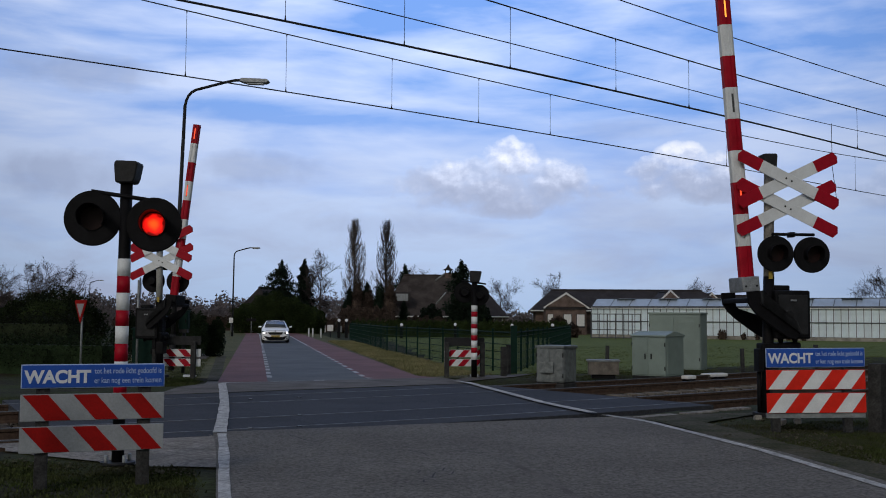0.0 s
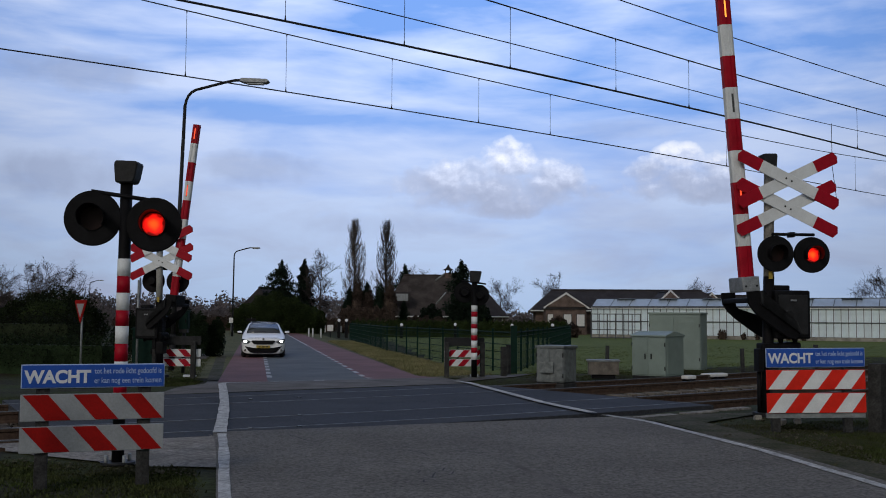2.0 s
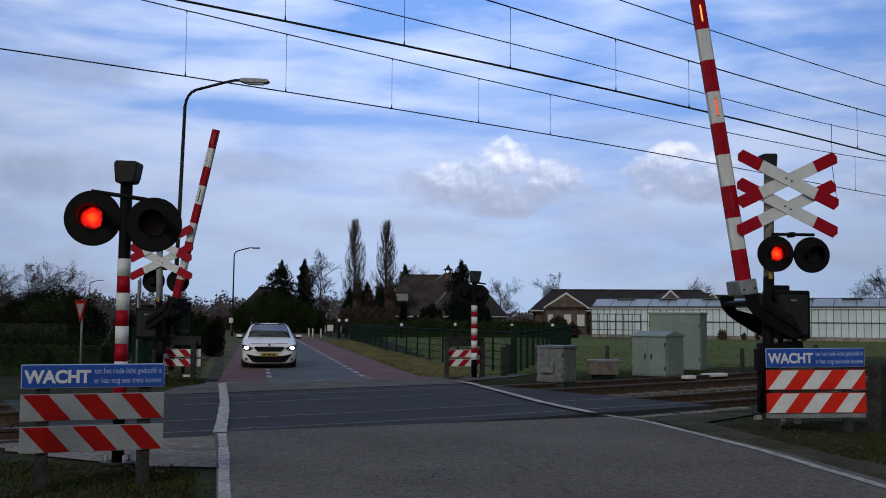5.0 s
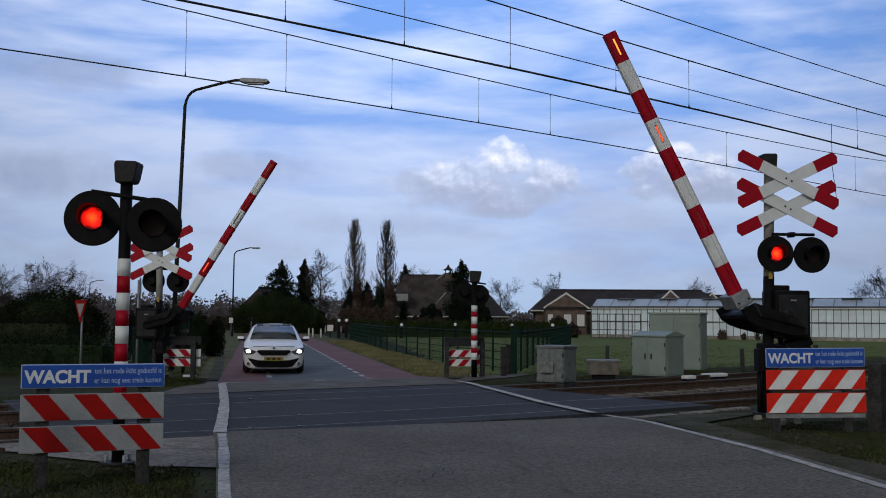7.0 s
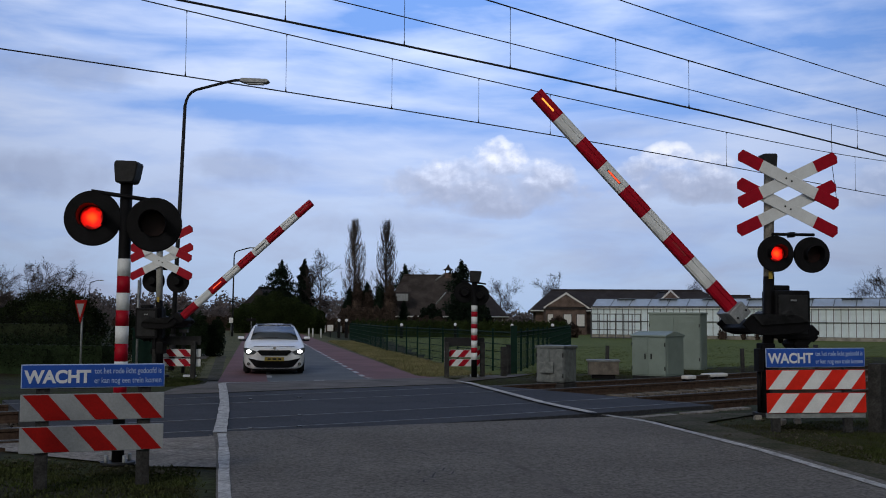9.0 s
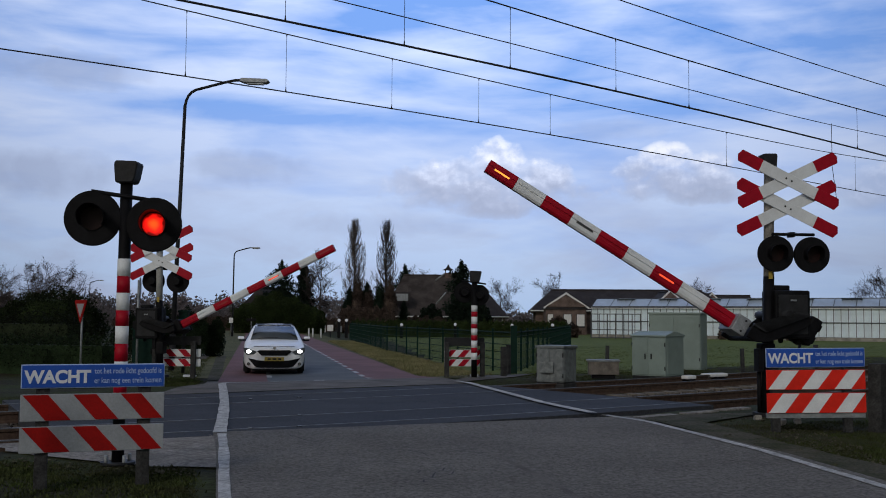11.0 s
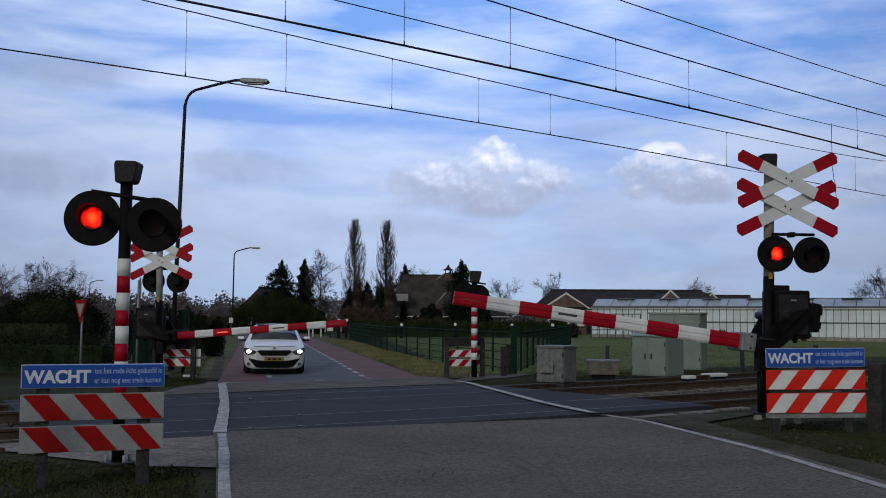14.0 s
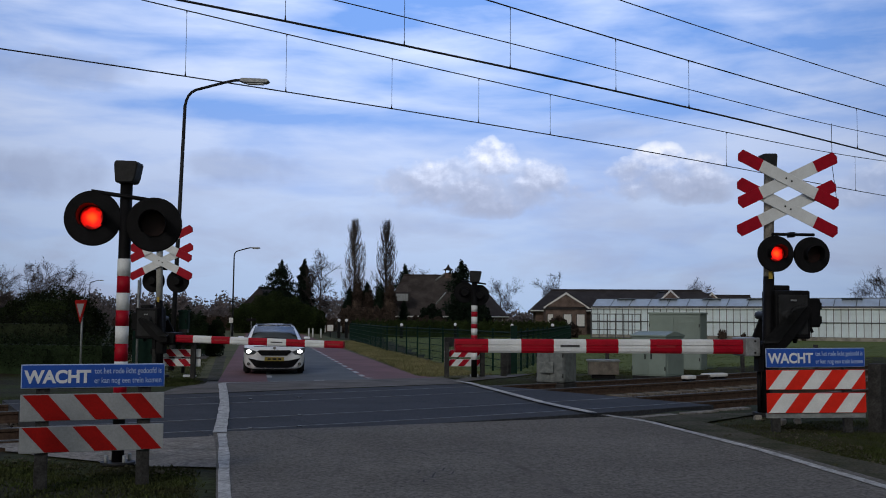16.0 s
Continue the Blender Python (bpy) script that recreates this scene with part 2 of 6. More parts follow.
def words(name, text, size, material, parent, m, label="", width=None, bold=0.0):
    """Flat lettering with a little depth; width: squeeze or stretch to this length."""
    cu = bpy.data.curves.new(name, "FONT")
    cu.body, cu.size, cu.extrude, cu.offset = text, size, 0.0015, bold
    tmp = new("tmp_text", cu)
    bpy.context.view_layer.update()
    me = bpy.data.meshes.new_from_object(tmp.evaluated_get(bpy.context.evaluated_depsgraph_get()))
    bpy.data.objects.remove(tmp)
    bpy.data.curves.remove(cu)
    if width:
        xs = [v.co.x for v in me.vertices]
        me.transform(Matrix.Translation((-min(xs), 0, 0)))
        me.transform(Matrix.Diagonal((width / (max(xs) - min(xs)), 1, 1, 1)))
    me.transform(m @ pose(0, 0, 0, 90))
    me.materials.clear()
    return part_of(name, me, material, parent, label)


# ---- plan ----
def track_y(x):
    c = min(max(x, -8.0), 12.0)
    return 17.15 + 0.68 * c + 0.012 * c * c + (0.68 + 0.024 * c) * (x - c)


def track_point(x, off):
    """The plan point off metres beyond the middle reference rail, at x along it."""
    a = math.atan(0.68 + 0.024 * min(max(x, -8.0), 12.0))
    return x - off * math.sin(a), track_y(x) + off * math.cos(a), a


def smooth01(v):
    v = min(max(v, 0.0), 1.0)
    return v * v * (3 - 2 * v)


def ground_z(x, y):
    """The height of the land: level near the railway, slightly lower beyond it, a shallow bed under the rails."""
    off = (y - track_y(x)) * math.cos(math.atan(0.68 + 0.024 * min(max(x, -8.0), 12.0)))
    z = -0.18 * smooth01((off - 6.5) / 5.0)
    bed = smooth01((off + 2.25) / 0.3) * smooth01((5.9 - off) / 0.6)
    return z - 0.30 * bed


def plain_z(x, y):
    off = (y - track_y(x)) * math.cos(math.atan(0.68 + 0.024 * min(max(x, -8.0), 12.0)))
    return -0.18 * smooth01((off - 6.5) / 5.0)


# ---- ground, roads, railway ----
def make_ground():
    xs = np.concatenate([[-3000, -1500, -700, -350, -200, -120, -80, -55, -40, -30, -24], np.arange(-20, 26, 0.4), [28, 32, 38, 46, 60, 80, 120, 200, 350, 700, 1500, 3000]])
    ys = np.concatenate([[-600, -200, -80, -40, -20, -10, -4], np.arange(0, 40, 0.4), np.arange(40, 80, 4), [85, 95, 110, 130, 160, 200, 260, 350, 500, 800, 1500, 3000]])
    verts = [(x, y, ground_z(x, y) + 0.02 * noise.noise((x * 0.8, y * 0.8, 0)) - 0.015) for y in ys for x in xs]
    n = len(xs)
    faces = [(j * n + i, j * n + i + 1, (j + 1) * n + i + 1, (j + 1) * n + i) for j in range(len(ys) - 1) for i in range(n - 1)]
    me = data_mesh("ground", verts, faces)
    me.materials.append(M["soil"])
    me.materials.append(M["field"])
    for p in me.polygons:
        p.use_smooth = True
        c = p.center
        off = (c.y - track_y(c.x))
        if off > 9 and c.x > 1.2 - 0.1 * (c.y - 26):
            p.material_index = 1
    tagged(new("ground", me), "rough winter grass and bare soil beside the road", "ground", kind="structure")


def strip(name, left, right, material, lift=0.012, label="", kind="structure", parent=None, level=plain_z, cuts=24, thick=0.0):
    """A sheet between two lines of plan points, laid on the land."""
    def along(line, s):
        k = s * (len(line) - 1)
        i = min(int(k), len(line) - 2)
        a, b = line[i], line[i + 1]
        return a[0] + (b[0] - a[0]) * (k - i), a[1] + (b[1] - a[1]) * (k - i)
    verts, faces = [], []
    k = 2 if math.hypot(left[0][0] - right[0][0], left[0][1] - right[0][1]) < 0.5 else 14
    for i in range(cuts + 1):
        a, b = along(left, i / cuts), along(right, i / cuts)
        if name == "edge_line":
            a = (a[0] + 0.016 * noise.noise((a[0] * 2, a[1] * 1.8, 1.0)), a[1])
            b = (b[0] + 0.016 * noise.noise((b[0] * 2, b[1] * 1.8, 5.0)), b[1])
        for q in range(k + 1):
            x, y = a[0] + (b[0] - a[0]) * q / k, a[1] + (b[1] - a[1]) * q / k
            if name in ("worn_slab", "dirt_verge"):
                x, y = x + 0.07 * noise.noise((x * 3, y * 3, 2.0)), y + 0.10 * noise.noise((x * 3, y * 3, 7.0))
            verts.append((x, y, level(x, y) + lift))
        if i:
            o = (i - 1) * (k + 1)
            faces += [(o + q, o + q + 1, o + q + k + 2, o + q + k + 1) for q in range(k)]
    if thick:
        n = len(verts)
        verts += [(x, y, z - thick) for x, y, z in verts]
        edge = [q for q in range(k + 1)] + [i * (k + 1) + k for i in range(1, cuts + 1)] + [cuts * (k + 1) + q for q in range(k - 1, -1, -1)] + [i * (k + 1) for i in range(cuts - 1, -1, -1)]
        faces += [(a, b, b + n, a + n) for a, b in zip(edge[:-1], edge[1:])]
    me = data_mesh(name, verts, faces)
    ob = part_of(name, me, material, parent, label)
    bmf = bmesh.new()
    bmf.from_mesh(me)
    bmesh.ops.recalc_face_normals(bmf, faces=bmf.faces[:])
    if sum(f.normal.z for f in bmf.faces) < 0:
        bmesh.ops.reverse_faces(bmf, faces=bmf.faces[:])
    bmf.to_mesh(me)
    bmf.free()
    if kind and not parent:
        tagged(ob, kind=kind, category=label.split()[-1] if label else name)
    return ob


def road_x(y):
    """The middle of the far carriageway."""
    return -3.62 - 0.183 * (y - 28) - 0.0016 * max(0.0, y - 95) ** 2


def far_line(off, y0=26.0, y1=150.0, n=32):
    return [(road_x(y) + off, y) for y in np.linspace(y0, y1, n)]


def make_roads():
    left = [(2.95, -14), (0.3, 0.0), (-1.88, 8.6), (-2.51, 11.47), (-2.96, 13.3)]
    right = [(6.5, -14), (5.2, 0.0), (4.3, 8.6), (3.9, 11.6), (2.9, 15.9)]
    strip("road", left, right, "asphalt", 0.014, "rough grey asphalt road in front of the crossing", cuts=40)
    # carriageway beyond the railway: grey worn band, then lane and two red cycle lanes
    strip("road_apron", [track_point(-2.9, 4.95)[:2], (-5.75, 24.6), (-6.1, 26.6)], [track_point(3.6, 4.95)[:2], (0.5, 24.4), (-0.1, 26.4)], "worn", 0.012, "worn grey asphalt band beside the crossing")
    strip("road_lane", far_line(-1.17), far_line(1.53), "blue_asphalt", 0.014, "blue-grey asphalt carriageway leading away", cuts=64)
    strip("cycle_lane", far_line(-2.45), far_line(-1.17), "red_asphalt", 0.016, "red asphalt cycle lane along the road", cuts=64)
    strip("cycle_lane", far_line(1.53), far_line(3.2), "red_asphalt", 0.016, "red asphalt cycle lane along the road", cuts=64)
    strip("side_road", [(-9.3, 40.2), (-30, 47.5)], [(-10.2, 45.5), (-31, 51.5)], "worn", 0.04, "pale side road joining the main road", cuts=16)
    strip("footpath", [(-5.85, 27.0), (-9.3, 44.0)], [(-6.2, 27.0), (-9.7, 44.0)], "dirt", 0.012, "bare dirt strip beside the cycle lane")
    strip("dirt_path", [track_point(3.0, 5.2)[:2], (1.0, 27.5)], [track_point(6.0, 6.4)[:2], (2.6, 28.5)], "worn", 0.010, "bare trodden earth beside the railway")
    strip("grass_verge", far_line(3.2), far_line(4.9), "verge", 0.012, "yellowed grass verge along the cycle lane", cuts=64)
    strip("grass_verge", [(road_x(y) - 6.5, y) for y in np.linspace(28, 150, 24)], [(road_x(y) - 2.45, y) for y in np.linspace(28, 150, 24)], "verge", 0.008, "green-brown grass verge beside the road", cuts=40)
    edge = [(5.0, 2.0), (4.62, 6.0), (4.3, 8.6), (3.9, 11.6), (3.2, 15.0), (2.9, 15.9)]
    strip("dirt_verge", edge, [(x + 0.75 + 0.22 * math.sin(y * 2.1) + 0.12 * math.sin(y * 5.3), y + 0.1) for x, y in edge[:-1]] + [(5.5, 16.9)], "dirt", 0.010, "bare grey dirt along the edge of the road", cuts=40)
    # painted lines
    w = 0.055
    pts = [(0.87, -4), (-0.33, 2.0), (-1.81, 8.61), (-2.43, 11.47), (-2.80, 13.1)]
    strip("edge_line", [(x - w, y) for x, y in pts], [(x + w, y) for x, y in pts], "paint", 0.022, "worn white painted edge line", cuts=50)
    pts = [(-2.83, 13.1), (-3.36, 15.8), (-3.86, 18.2), (-4.58, 21.4), (-4.9, 22.8), (-5.27, 24.9)]
    strip("edge_line", [(x - 0.085, y) for x, y in pts], [(x + 0.085, y) for x, y in pts], "paint", 0.034, "white painted line over the crossing", cuts=50)
    pts = [(4.6, 2.0), (4.25, 7.0), (3.99, 9.25), (3.68, 11.79), (3.03, 14.97), (2.55, 16.0)]
    strip("edge_line", [(x - 0.06, y) for x, y in pts], [(x + 0.06, y) for x, y in pts], "paint", 0.022, "white painted edge line", cuts=50)
    pts = [(2.38, 16.25), (1.79, 18.21), (1.2, 20.9), (0.62, 23.55), (0.35, 24.2)]
    strip("edge_line", [(x - 0.09, y) for x, y in pts], [(x + 0.09, y) for x, y in pts], "paint", 0.034, "white painted line over the crossing", cuts=50)
    strip("stop_line", [(-5.35, 25.15), (-5.3, 25.38)], [(-3.4, 25.35), (-3.4, 25.58)], "paint", 0.024, "thin worn white stop line", cuts=4)
    strip("road_mark", [(-3.12, 24.8), (-3.16, 25.5)], [(-2.86, 24.8), (-2.90, 25.5)], "paint", 0.03, "white paint dash", cuts=4)
    for off, y0 in ((-1.10, 28.2), (1.58, 27.0)):
        y = y0
        while y < 125:
            a, b = road_x(y) + off, road_x(y + 1.05) + off
            strip("lane_dash", [(a - 0.07, y), (b - 0.07, y + 1.05)], [(a + 0.07, y), (b + 0.07, y + 1.05)], "paint", 0.026, "white painted dash beside the cycle lane", cuts=1)
            y += 1.9 if y < 60 else 1.25
    strip("road_seam", [(0.1, 13.0), (0.62, 11.0), (1.05, 9.0), (1.2, 7.9)], [(0.16, 13.0), (0.69, 11.0), (1.12, 9.0), (1.28, 7.9)], "worn", 0.0175, "faint pale seam in the asphalt", cuts=20)
    rng = random.Random(12)
    for k in range(9):
        x, y = rng.uniform(-1.6, 3.2), rng.uniform(8.2, 13.2)
        line, a = [], rng.uniform(0, 6.3)
        for j in range(7):
            line.append((x, y))
            a += rng.uniform(-0.7, 0.7)
            x, y = x + 0.12 * math.cos(a), y + 0.16 * math.sin(a)
        strip("road_crack", line, [(u + 0.014, v + 0.008) for u, v in line], "black", 0.0178, "thin dark crack in the asphalt", cuts=12)
    for x, y in ((5.0, 15.3), (4.8, 15.6), (5.25, 15.15), (4.95, 15.0)):
        ob = part("rubble", box((0, 0, 0.02), (rng.uniform(0.14, 0.3), rng.uniform(0.1, 0.2), 0.09), None, 0.025), "concrete")
        ob.matrix_basis = pose(x, y, 0, rng.uniform(-15, 15), rng.uniform(-15, 15), rng.uniform(0, 90))
        tagged(ob, "broken lump of pale concrete by the barrier", "rubble", "rubble lumps")
    # concrete slabs at the ends of the crossing
    strip("worn_slab", [(-5.2, 12.0), (-4.8, 11.4), (-4.2, 10.95), (-3.3, 10.5), (-3.0, 10.35)], [(-2.6, 13.25), (-2.55, 12.6), (-2.45, 11.8), (-2.3, 10.9), (-2.2, 10.25)], "slab_worn", 0.006, "cracked pale concrete apron beside the crossing", cuts=12)
    for x, y, sx in [(3.35, 16.05, 0.9), (4.2, 16.75, 0.8), (4.95, 17.45, 0.8)]:
        ob = part("slab", box((x, y, -0.01), (sx, 0.2, 0.05), Matrix.Rotation(radians(39), 4, "Z"), 0.012), "slab_worn")
        tagged(ob, "pale concrete edging slab beside the crossing", "slab", "concrete slabs")


def make_glint_studs():
    """Small raised pale studs, added where headlight glints fall on the crossing."""
    for x, y in GLINT_SPOTS:
        t = thing("glint_stud", "small pale stud standing in for a headlight glint on the crossing", "road stud", pose(x, y, 0.008), "road studs")
        part("base", box((0, 0, 0.006), (0.09, 0.05, 0.010), None, 0.003), "dark", t)
        part("reflector", box((0, 0, 0.012), (0.05, 0.03, 0.009), None, 0.003), "dull_white", t, "pale block in place of a glint")


GLINT_SPOTS = ((-3.48, 18.65), (-2.66, 19.12), (-2.18, 15.71), (-1.95, 14.09), (-2.58, 13.83))
RAILS = (-1.435, 0.0, 2.565, 4.0)


def sweep(name, profile, off, x0, x1, n, material, parent=None, label=""):
    """A long bar along the railway: profile in offset and height."""
    verts, faces = [], []
    k = len(profile)
    for i in range(n + 1):
        x = x0 + (x1 - x0) * i / n
        for o, z in profile:
            px, py, _ = track_point(x, off + o)
            verts.append((px, py, z))
        if i:
            a = (i - 1) * k
            faces += [(a + q, a + (q + 1) % k, a + k + (q + 1) % k, a + k + q) for q in range(k)]
    faces += [tuple(range(k))[::-1], tuple(range(n * k, n * k + k))]
    return part_of(name, data_mesh(name, verts, faces), material, parent, label)


def make_railway():
    near = thing("railway_track", "straight rusty railway track on ballast, near side", "railway track", group="railway tracks")
    far = thing("railway_track", "straight rusty railway track on ballast, far side", "railway track", group="railway tracks")
    for off in RAILS:
        owner = near if off < 1 else far
        rail = sweep("rail", [(-0.07, -0.17), (0.07, -0.17), (0.02, -0.13), (0.015, -0.05), (0.036, -0.035), (0.036, -0.002), (-0.036, -0.002), (-0.036, -0.035), (-0.015, -0.05), (-0.02, -0.13)], off, -60, 120, 180, "rust", owner)
        sweep("rail_head", [(-0.03, -0.001), (0.03, -0.001), (0.026, 0.012), (-0.026, 0.012)], off, -60, 120, 180, "steel", rail, "polished running surface")
    cut = box((0, 0, 0), (0.26, 2.5, 0.2), None, 0.02)
    me = bpy.data.meshes.new("sleeper")
    cut.to_mesh(me)
    cut.free()
    for owner, mid in ((near, -0.7175), (far, 3.2825)):
        s = -34.0
        while s < 60:
            if not -5.7 < s < 3.9:
                x, y, a = track_point(s, mid)
                ob = part_of("sleeper", me, "sleeper", owner)
                ob.matrix_basis = pose(x, y, -0.268, 0, 0, math.degrees(a))
            s += 0.6 * 0.82
    sweep("ballast", [(-2.3, -0.235), (2.3 + 2.565, -0.235), (2.3 + 3.3, -0.31), (-2.9, -0.31)], 0.0, -60, 120, 160, "gravel", None)
    tagged(bpy.data.objects["ballast"], "brown stained ballast bed under the rails", "ballast", kind="structure")
    rng = np.random.default_rng(4)
    verts, faces = [], []
    base = np.array([(1, 0, 0), (-1, 0, 0), (0, 1, 0), (0, -1, 0), (0, 0, 0.8), (0, 0, -0.8)])
    tri = [(0, 2, 4), (2, 1, 4), (1, 3, 4), (3, 0, 4), (2, 0, 5), (1, 2, 5), (3, 1, 5), (0, 3, 5)]
    for i in range(9000):
        s = rng.uniform(3.4, 15.5) if i < 7000 else rng.uniform(-13, -5.4)
        o = rng.uniform(-2.5, 5.3)
        if min(abs(o - r) for r in RAILS) < 0.09:
            continue
        x, y, _ = track_point(s, o)
        r = rng.uniform(0.02, 0.045)
        q = base * r * rng.uniform(0.7, 1.3, (6, 3)) + (x, y, -0.225 + rng.uniform(0, 0.03))
        n = len(verts)
        verts += q.tolist()
        faces += [(a + n, b + n, c + n) for a, b, c in tri]
    ob = part_of("ballast_stones", data_mesh("ballast_stones", verts, faces), "gravel")
    tagged(ob, "loose brown and grey ballast stones between the rails", "gravel", kind="stuff")
    deck = thing("crossing_deck", "dark smooth crossing panels between and beside the rails", "level crossing")
    for o0, o1 in ((-2.0, -1.49), (-1.38, -0.055), (0.055, 1.28), (1.285, 2.51), (2.62, 3.945), (4.055, 4.95)):
        x = -5.4
        while x < 3.1:
            x1 = x + 1.5
            xs = np.linspace(x, x1 - 0.008, 3)
            strip("panel", [track_point(q, o0)[:2] for q in xs], [track_point(q, o1)[:2] for q in xs], "panel", 0.006 + random.uniform(-0.002, 0.002), parent=deck, level=lambda a, b: 0.0, cuts=2, thick=0.2)
            x = x1


def wire_z(c, x):
    return c[0] * x * x + c[1] * x + c[2]


def make_wires():
    rows = [
        ("contact_wire", 3.28, (0.0011, -0.0167, 5.7556), 0.011, "dark overhead contact wire above the far track"),
        ("messenger_wire", 3.28, (0.0039, -0.0573, 6.8154), 0.010, "dark carrier cable above the far contact wire"),
        ("contact_wire", -0.72, (0.0013, -0.0295, 5.7771), 0.016, "dark double overhead contact wire above the near track"),
        ("messenger_wire", -0.72, (0.0054, -0.0807, 6.8667), 0.011, "dark carrier cable above the near contact wire"),
        ("feeder_cable", 6.28, (0.0022, -0.0345, 8.8483), 0.012, "thin grey feeder cable beside the railway"),
        ("feeder_cable", -2.22, (0.0064, -0.0866, 6.8832), 0.008, "thin grey feeder cable beside the railway"),
    ]
    obs = []
    for name, off, c, r, label in rows:
        xs = np.arange(-12, 30.1, 1.0)
        pts = []
        for x in xs:
            px, py, _ = track_point(x, off)
            pts.append((px, py, wire_z(c, x)))
        obs.append(tagged(part(name, tube(pts, r * 1.12), "wire"), label, "overhead wire", "overhead wires"))
    for owner, off, lo, hi, xs in ((obs[0], 3.28, rows[0][2], rows[1][2], (-6.2, -2.95, -1.22, 0.82, 2.71, 4.46, 9.93, 15.75)), (obs[2], -0.72, rows[2][2], rows[3][2], (-4.4, -2.73, -1.03, 0.71, 2.74, 4.38, 9.4, 14))):
        for x in xs:
            px, py, _ = track_point(x, off)
            a, b = wire_z(lo, x), wire_z(hi, x)
            bm = rod((px, py, a), (px, py, b), 0.0045, seg=5)
            rod((px, py, a), (px, py, a + 0.09), 0.018, 0.006, seg=6, bm=bm)
            rod((px, py, b - 0.06), (px, py, b), 0.006, 0.016, seg=6, bm=bm)
            part("dropper", bm, "wire", owner)
    x, y, _ = track_point(19.2, 6.28)
    z = wire_z(rows[4][2], 19.2)
    part("hanging_wire", tube([(x, y, z + 0.05), (x, y, z - 1.6), (x + 0.15, y, z - 2.9)] + [(x - 0.1 + 0.2 * math.cos(a) * (1 - a / 14), y, z - 2.35 + 0.18 * math.sin(a)) for a in np.linspace(0, 8, 18)], 0.012), "wire", obs[4], "loose curled end of wire")


# ---- crossing equipment ----
GLOWS = []       # (object, lit phase, depth it travels)


def lamp_head(parent, x, z, face=-1, yaw=0.0, radius=0.275, y=0.0, lit="L", watch=((0.0, 16.0),)):
    """A round black signal lamp on its board; face -1 looks towards the near side."""
    disc = rod((0, 0.0, 0), (0, 0.035 * -face, 0), radius, seg=40)
    bmesh.ops.bevel(disc, geom=[e for e in disc.edges if e.calc_face_angle(0) > 1], offset=0.01, segments=2, affect="EDGES")
    head = part("lamp_head", disc, "black", parent, "round black signal board")
    head.matrix_basis = pose(x, y, z, 0, 0, yaw)
    f = face
    hood = bmesh.new()
    n = 22
    for i in range(n + 1):
        a = radians(-35 + 250 * i / n)
        for rr, d in ((0.125, 0.004), (0.13, 0.20 + 0.06 * math.sin(a)), (0.136, 0.20 + 0.06 * math.sin(a)), (0.131, 0.004)):
            hood.verts.new((rr * math.cos(a), f * d, rr * math.sin(a)))
    hood.verts.ensure_lookup_table()
    for i in range(n):
        for q in range(4):
            hood.faces.new([hood.verts[i * 4 + q], hood.verts[i * 4 + (q + 1) % 4], hood.verts[i * 4 + 4 + (q + 1) % 4], hood.verts[i * 4 + 4 + q]])
    part("hood", hood, "black", head)
    part("backplate", rod((0, f * 0.004, 0), (0, f * 0.016, 0), 0.122, seg=32), "lens_off", head, "unlit dark red lens")
    bm = bmesh.new()
    bmesh.ops.create_uvsphere(bm, u_segments=24, v_segments=10, radius=0.118, matrix=Matrix.Diagonal((1, 0.05, 1, 1)))
    for fa in bm.faces:
        fa.smooth = True
    lens = part("lit_lens", bm, "lamp_red", head, "glowing red signal lens")
    GLOWS.append((lens, lit, f * 0.021, f * -0.013, watch))
    part("housing", rod((0, -f * 0.03, 0), (0, -f * 0.22, 0), 0.13, 0.09, seg=20), "black", head)
    return head


def bell_box(parent, x, z, s=1.0, lean=1):
    """The hooded bell housing on top of a post."""
    out = [(-0.12, 0), (0.12, 0), (0.15, 0.06), (0.19, 0.28), (0.17, 0.30), (-0.12, 0.31), (-0.145, 0.27)]
    part("bell_housing", plate([(x + lean * a * s, z + b * s) for a, b in out], 0.3 * s, Matrix.Translation((0, -0.15 * s, 0)), 0.012), "dark", parent, "dark grey hooded bell housing")


def striped_post(name, label, m, top, marks, r=0.072, first=0):
    t = thing(name, label, "signal post", m)
    part("pole", rod((0, 0, 0), (0, 0, top), r * 0.93, seg=20), "black", t, "black steel pole")
    for i, (z0, z1) in enumerate(zip(marks[:-1], marks[1:])):
        part("band", rod((0, 0, z0), (0, 0, z1), r, seg=20), "white" if (i + first) % 2 else "red", t, "white reflective band" if (i + first) % 2 else "red reflective band")
    part("foot", rod((0, 0, 0), (0, 0, 0.03), 0.17, seg=20), "dark", t)
    for k in range(4):
        a = radians(45 + 90 * k)
        part("anchor_bolt", rod((0.13 * math.cos(a), 0.13 * math.sin(a), 0.0), (0.13 * math.cos(a), 0.13 * math.sin(a), 0.1), 0.018, seg=6), "galv", t)
    return t


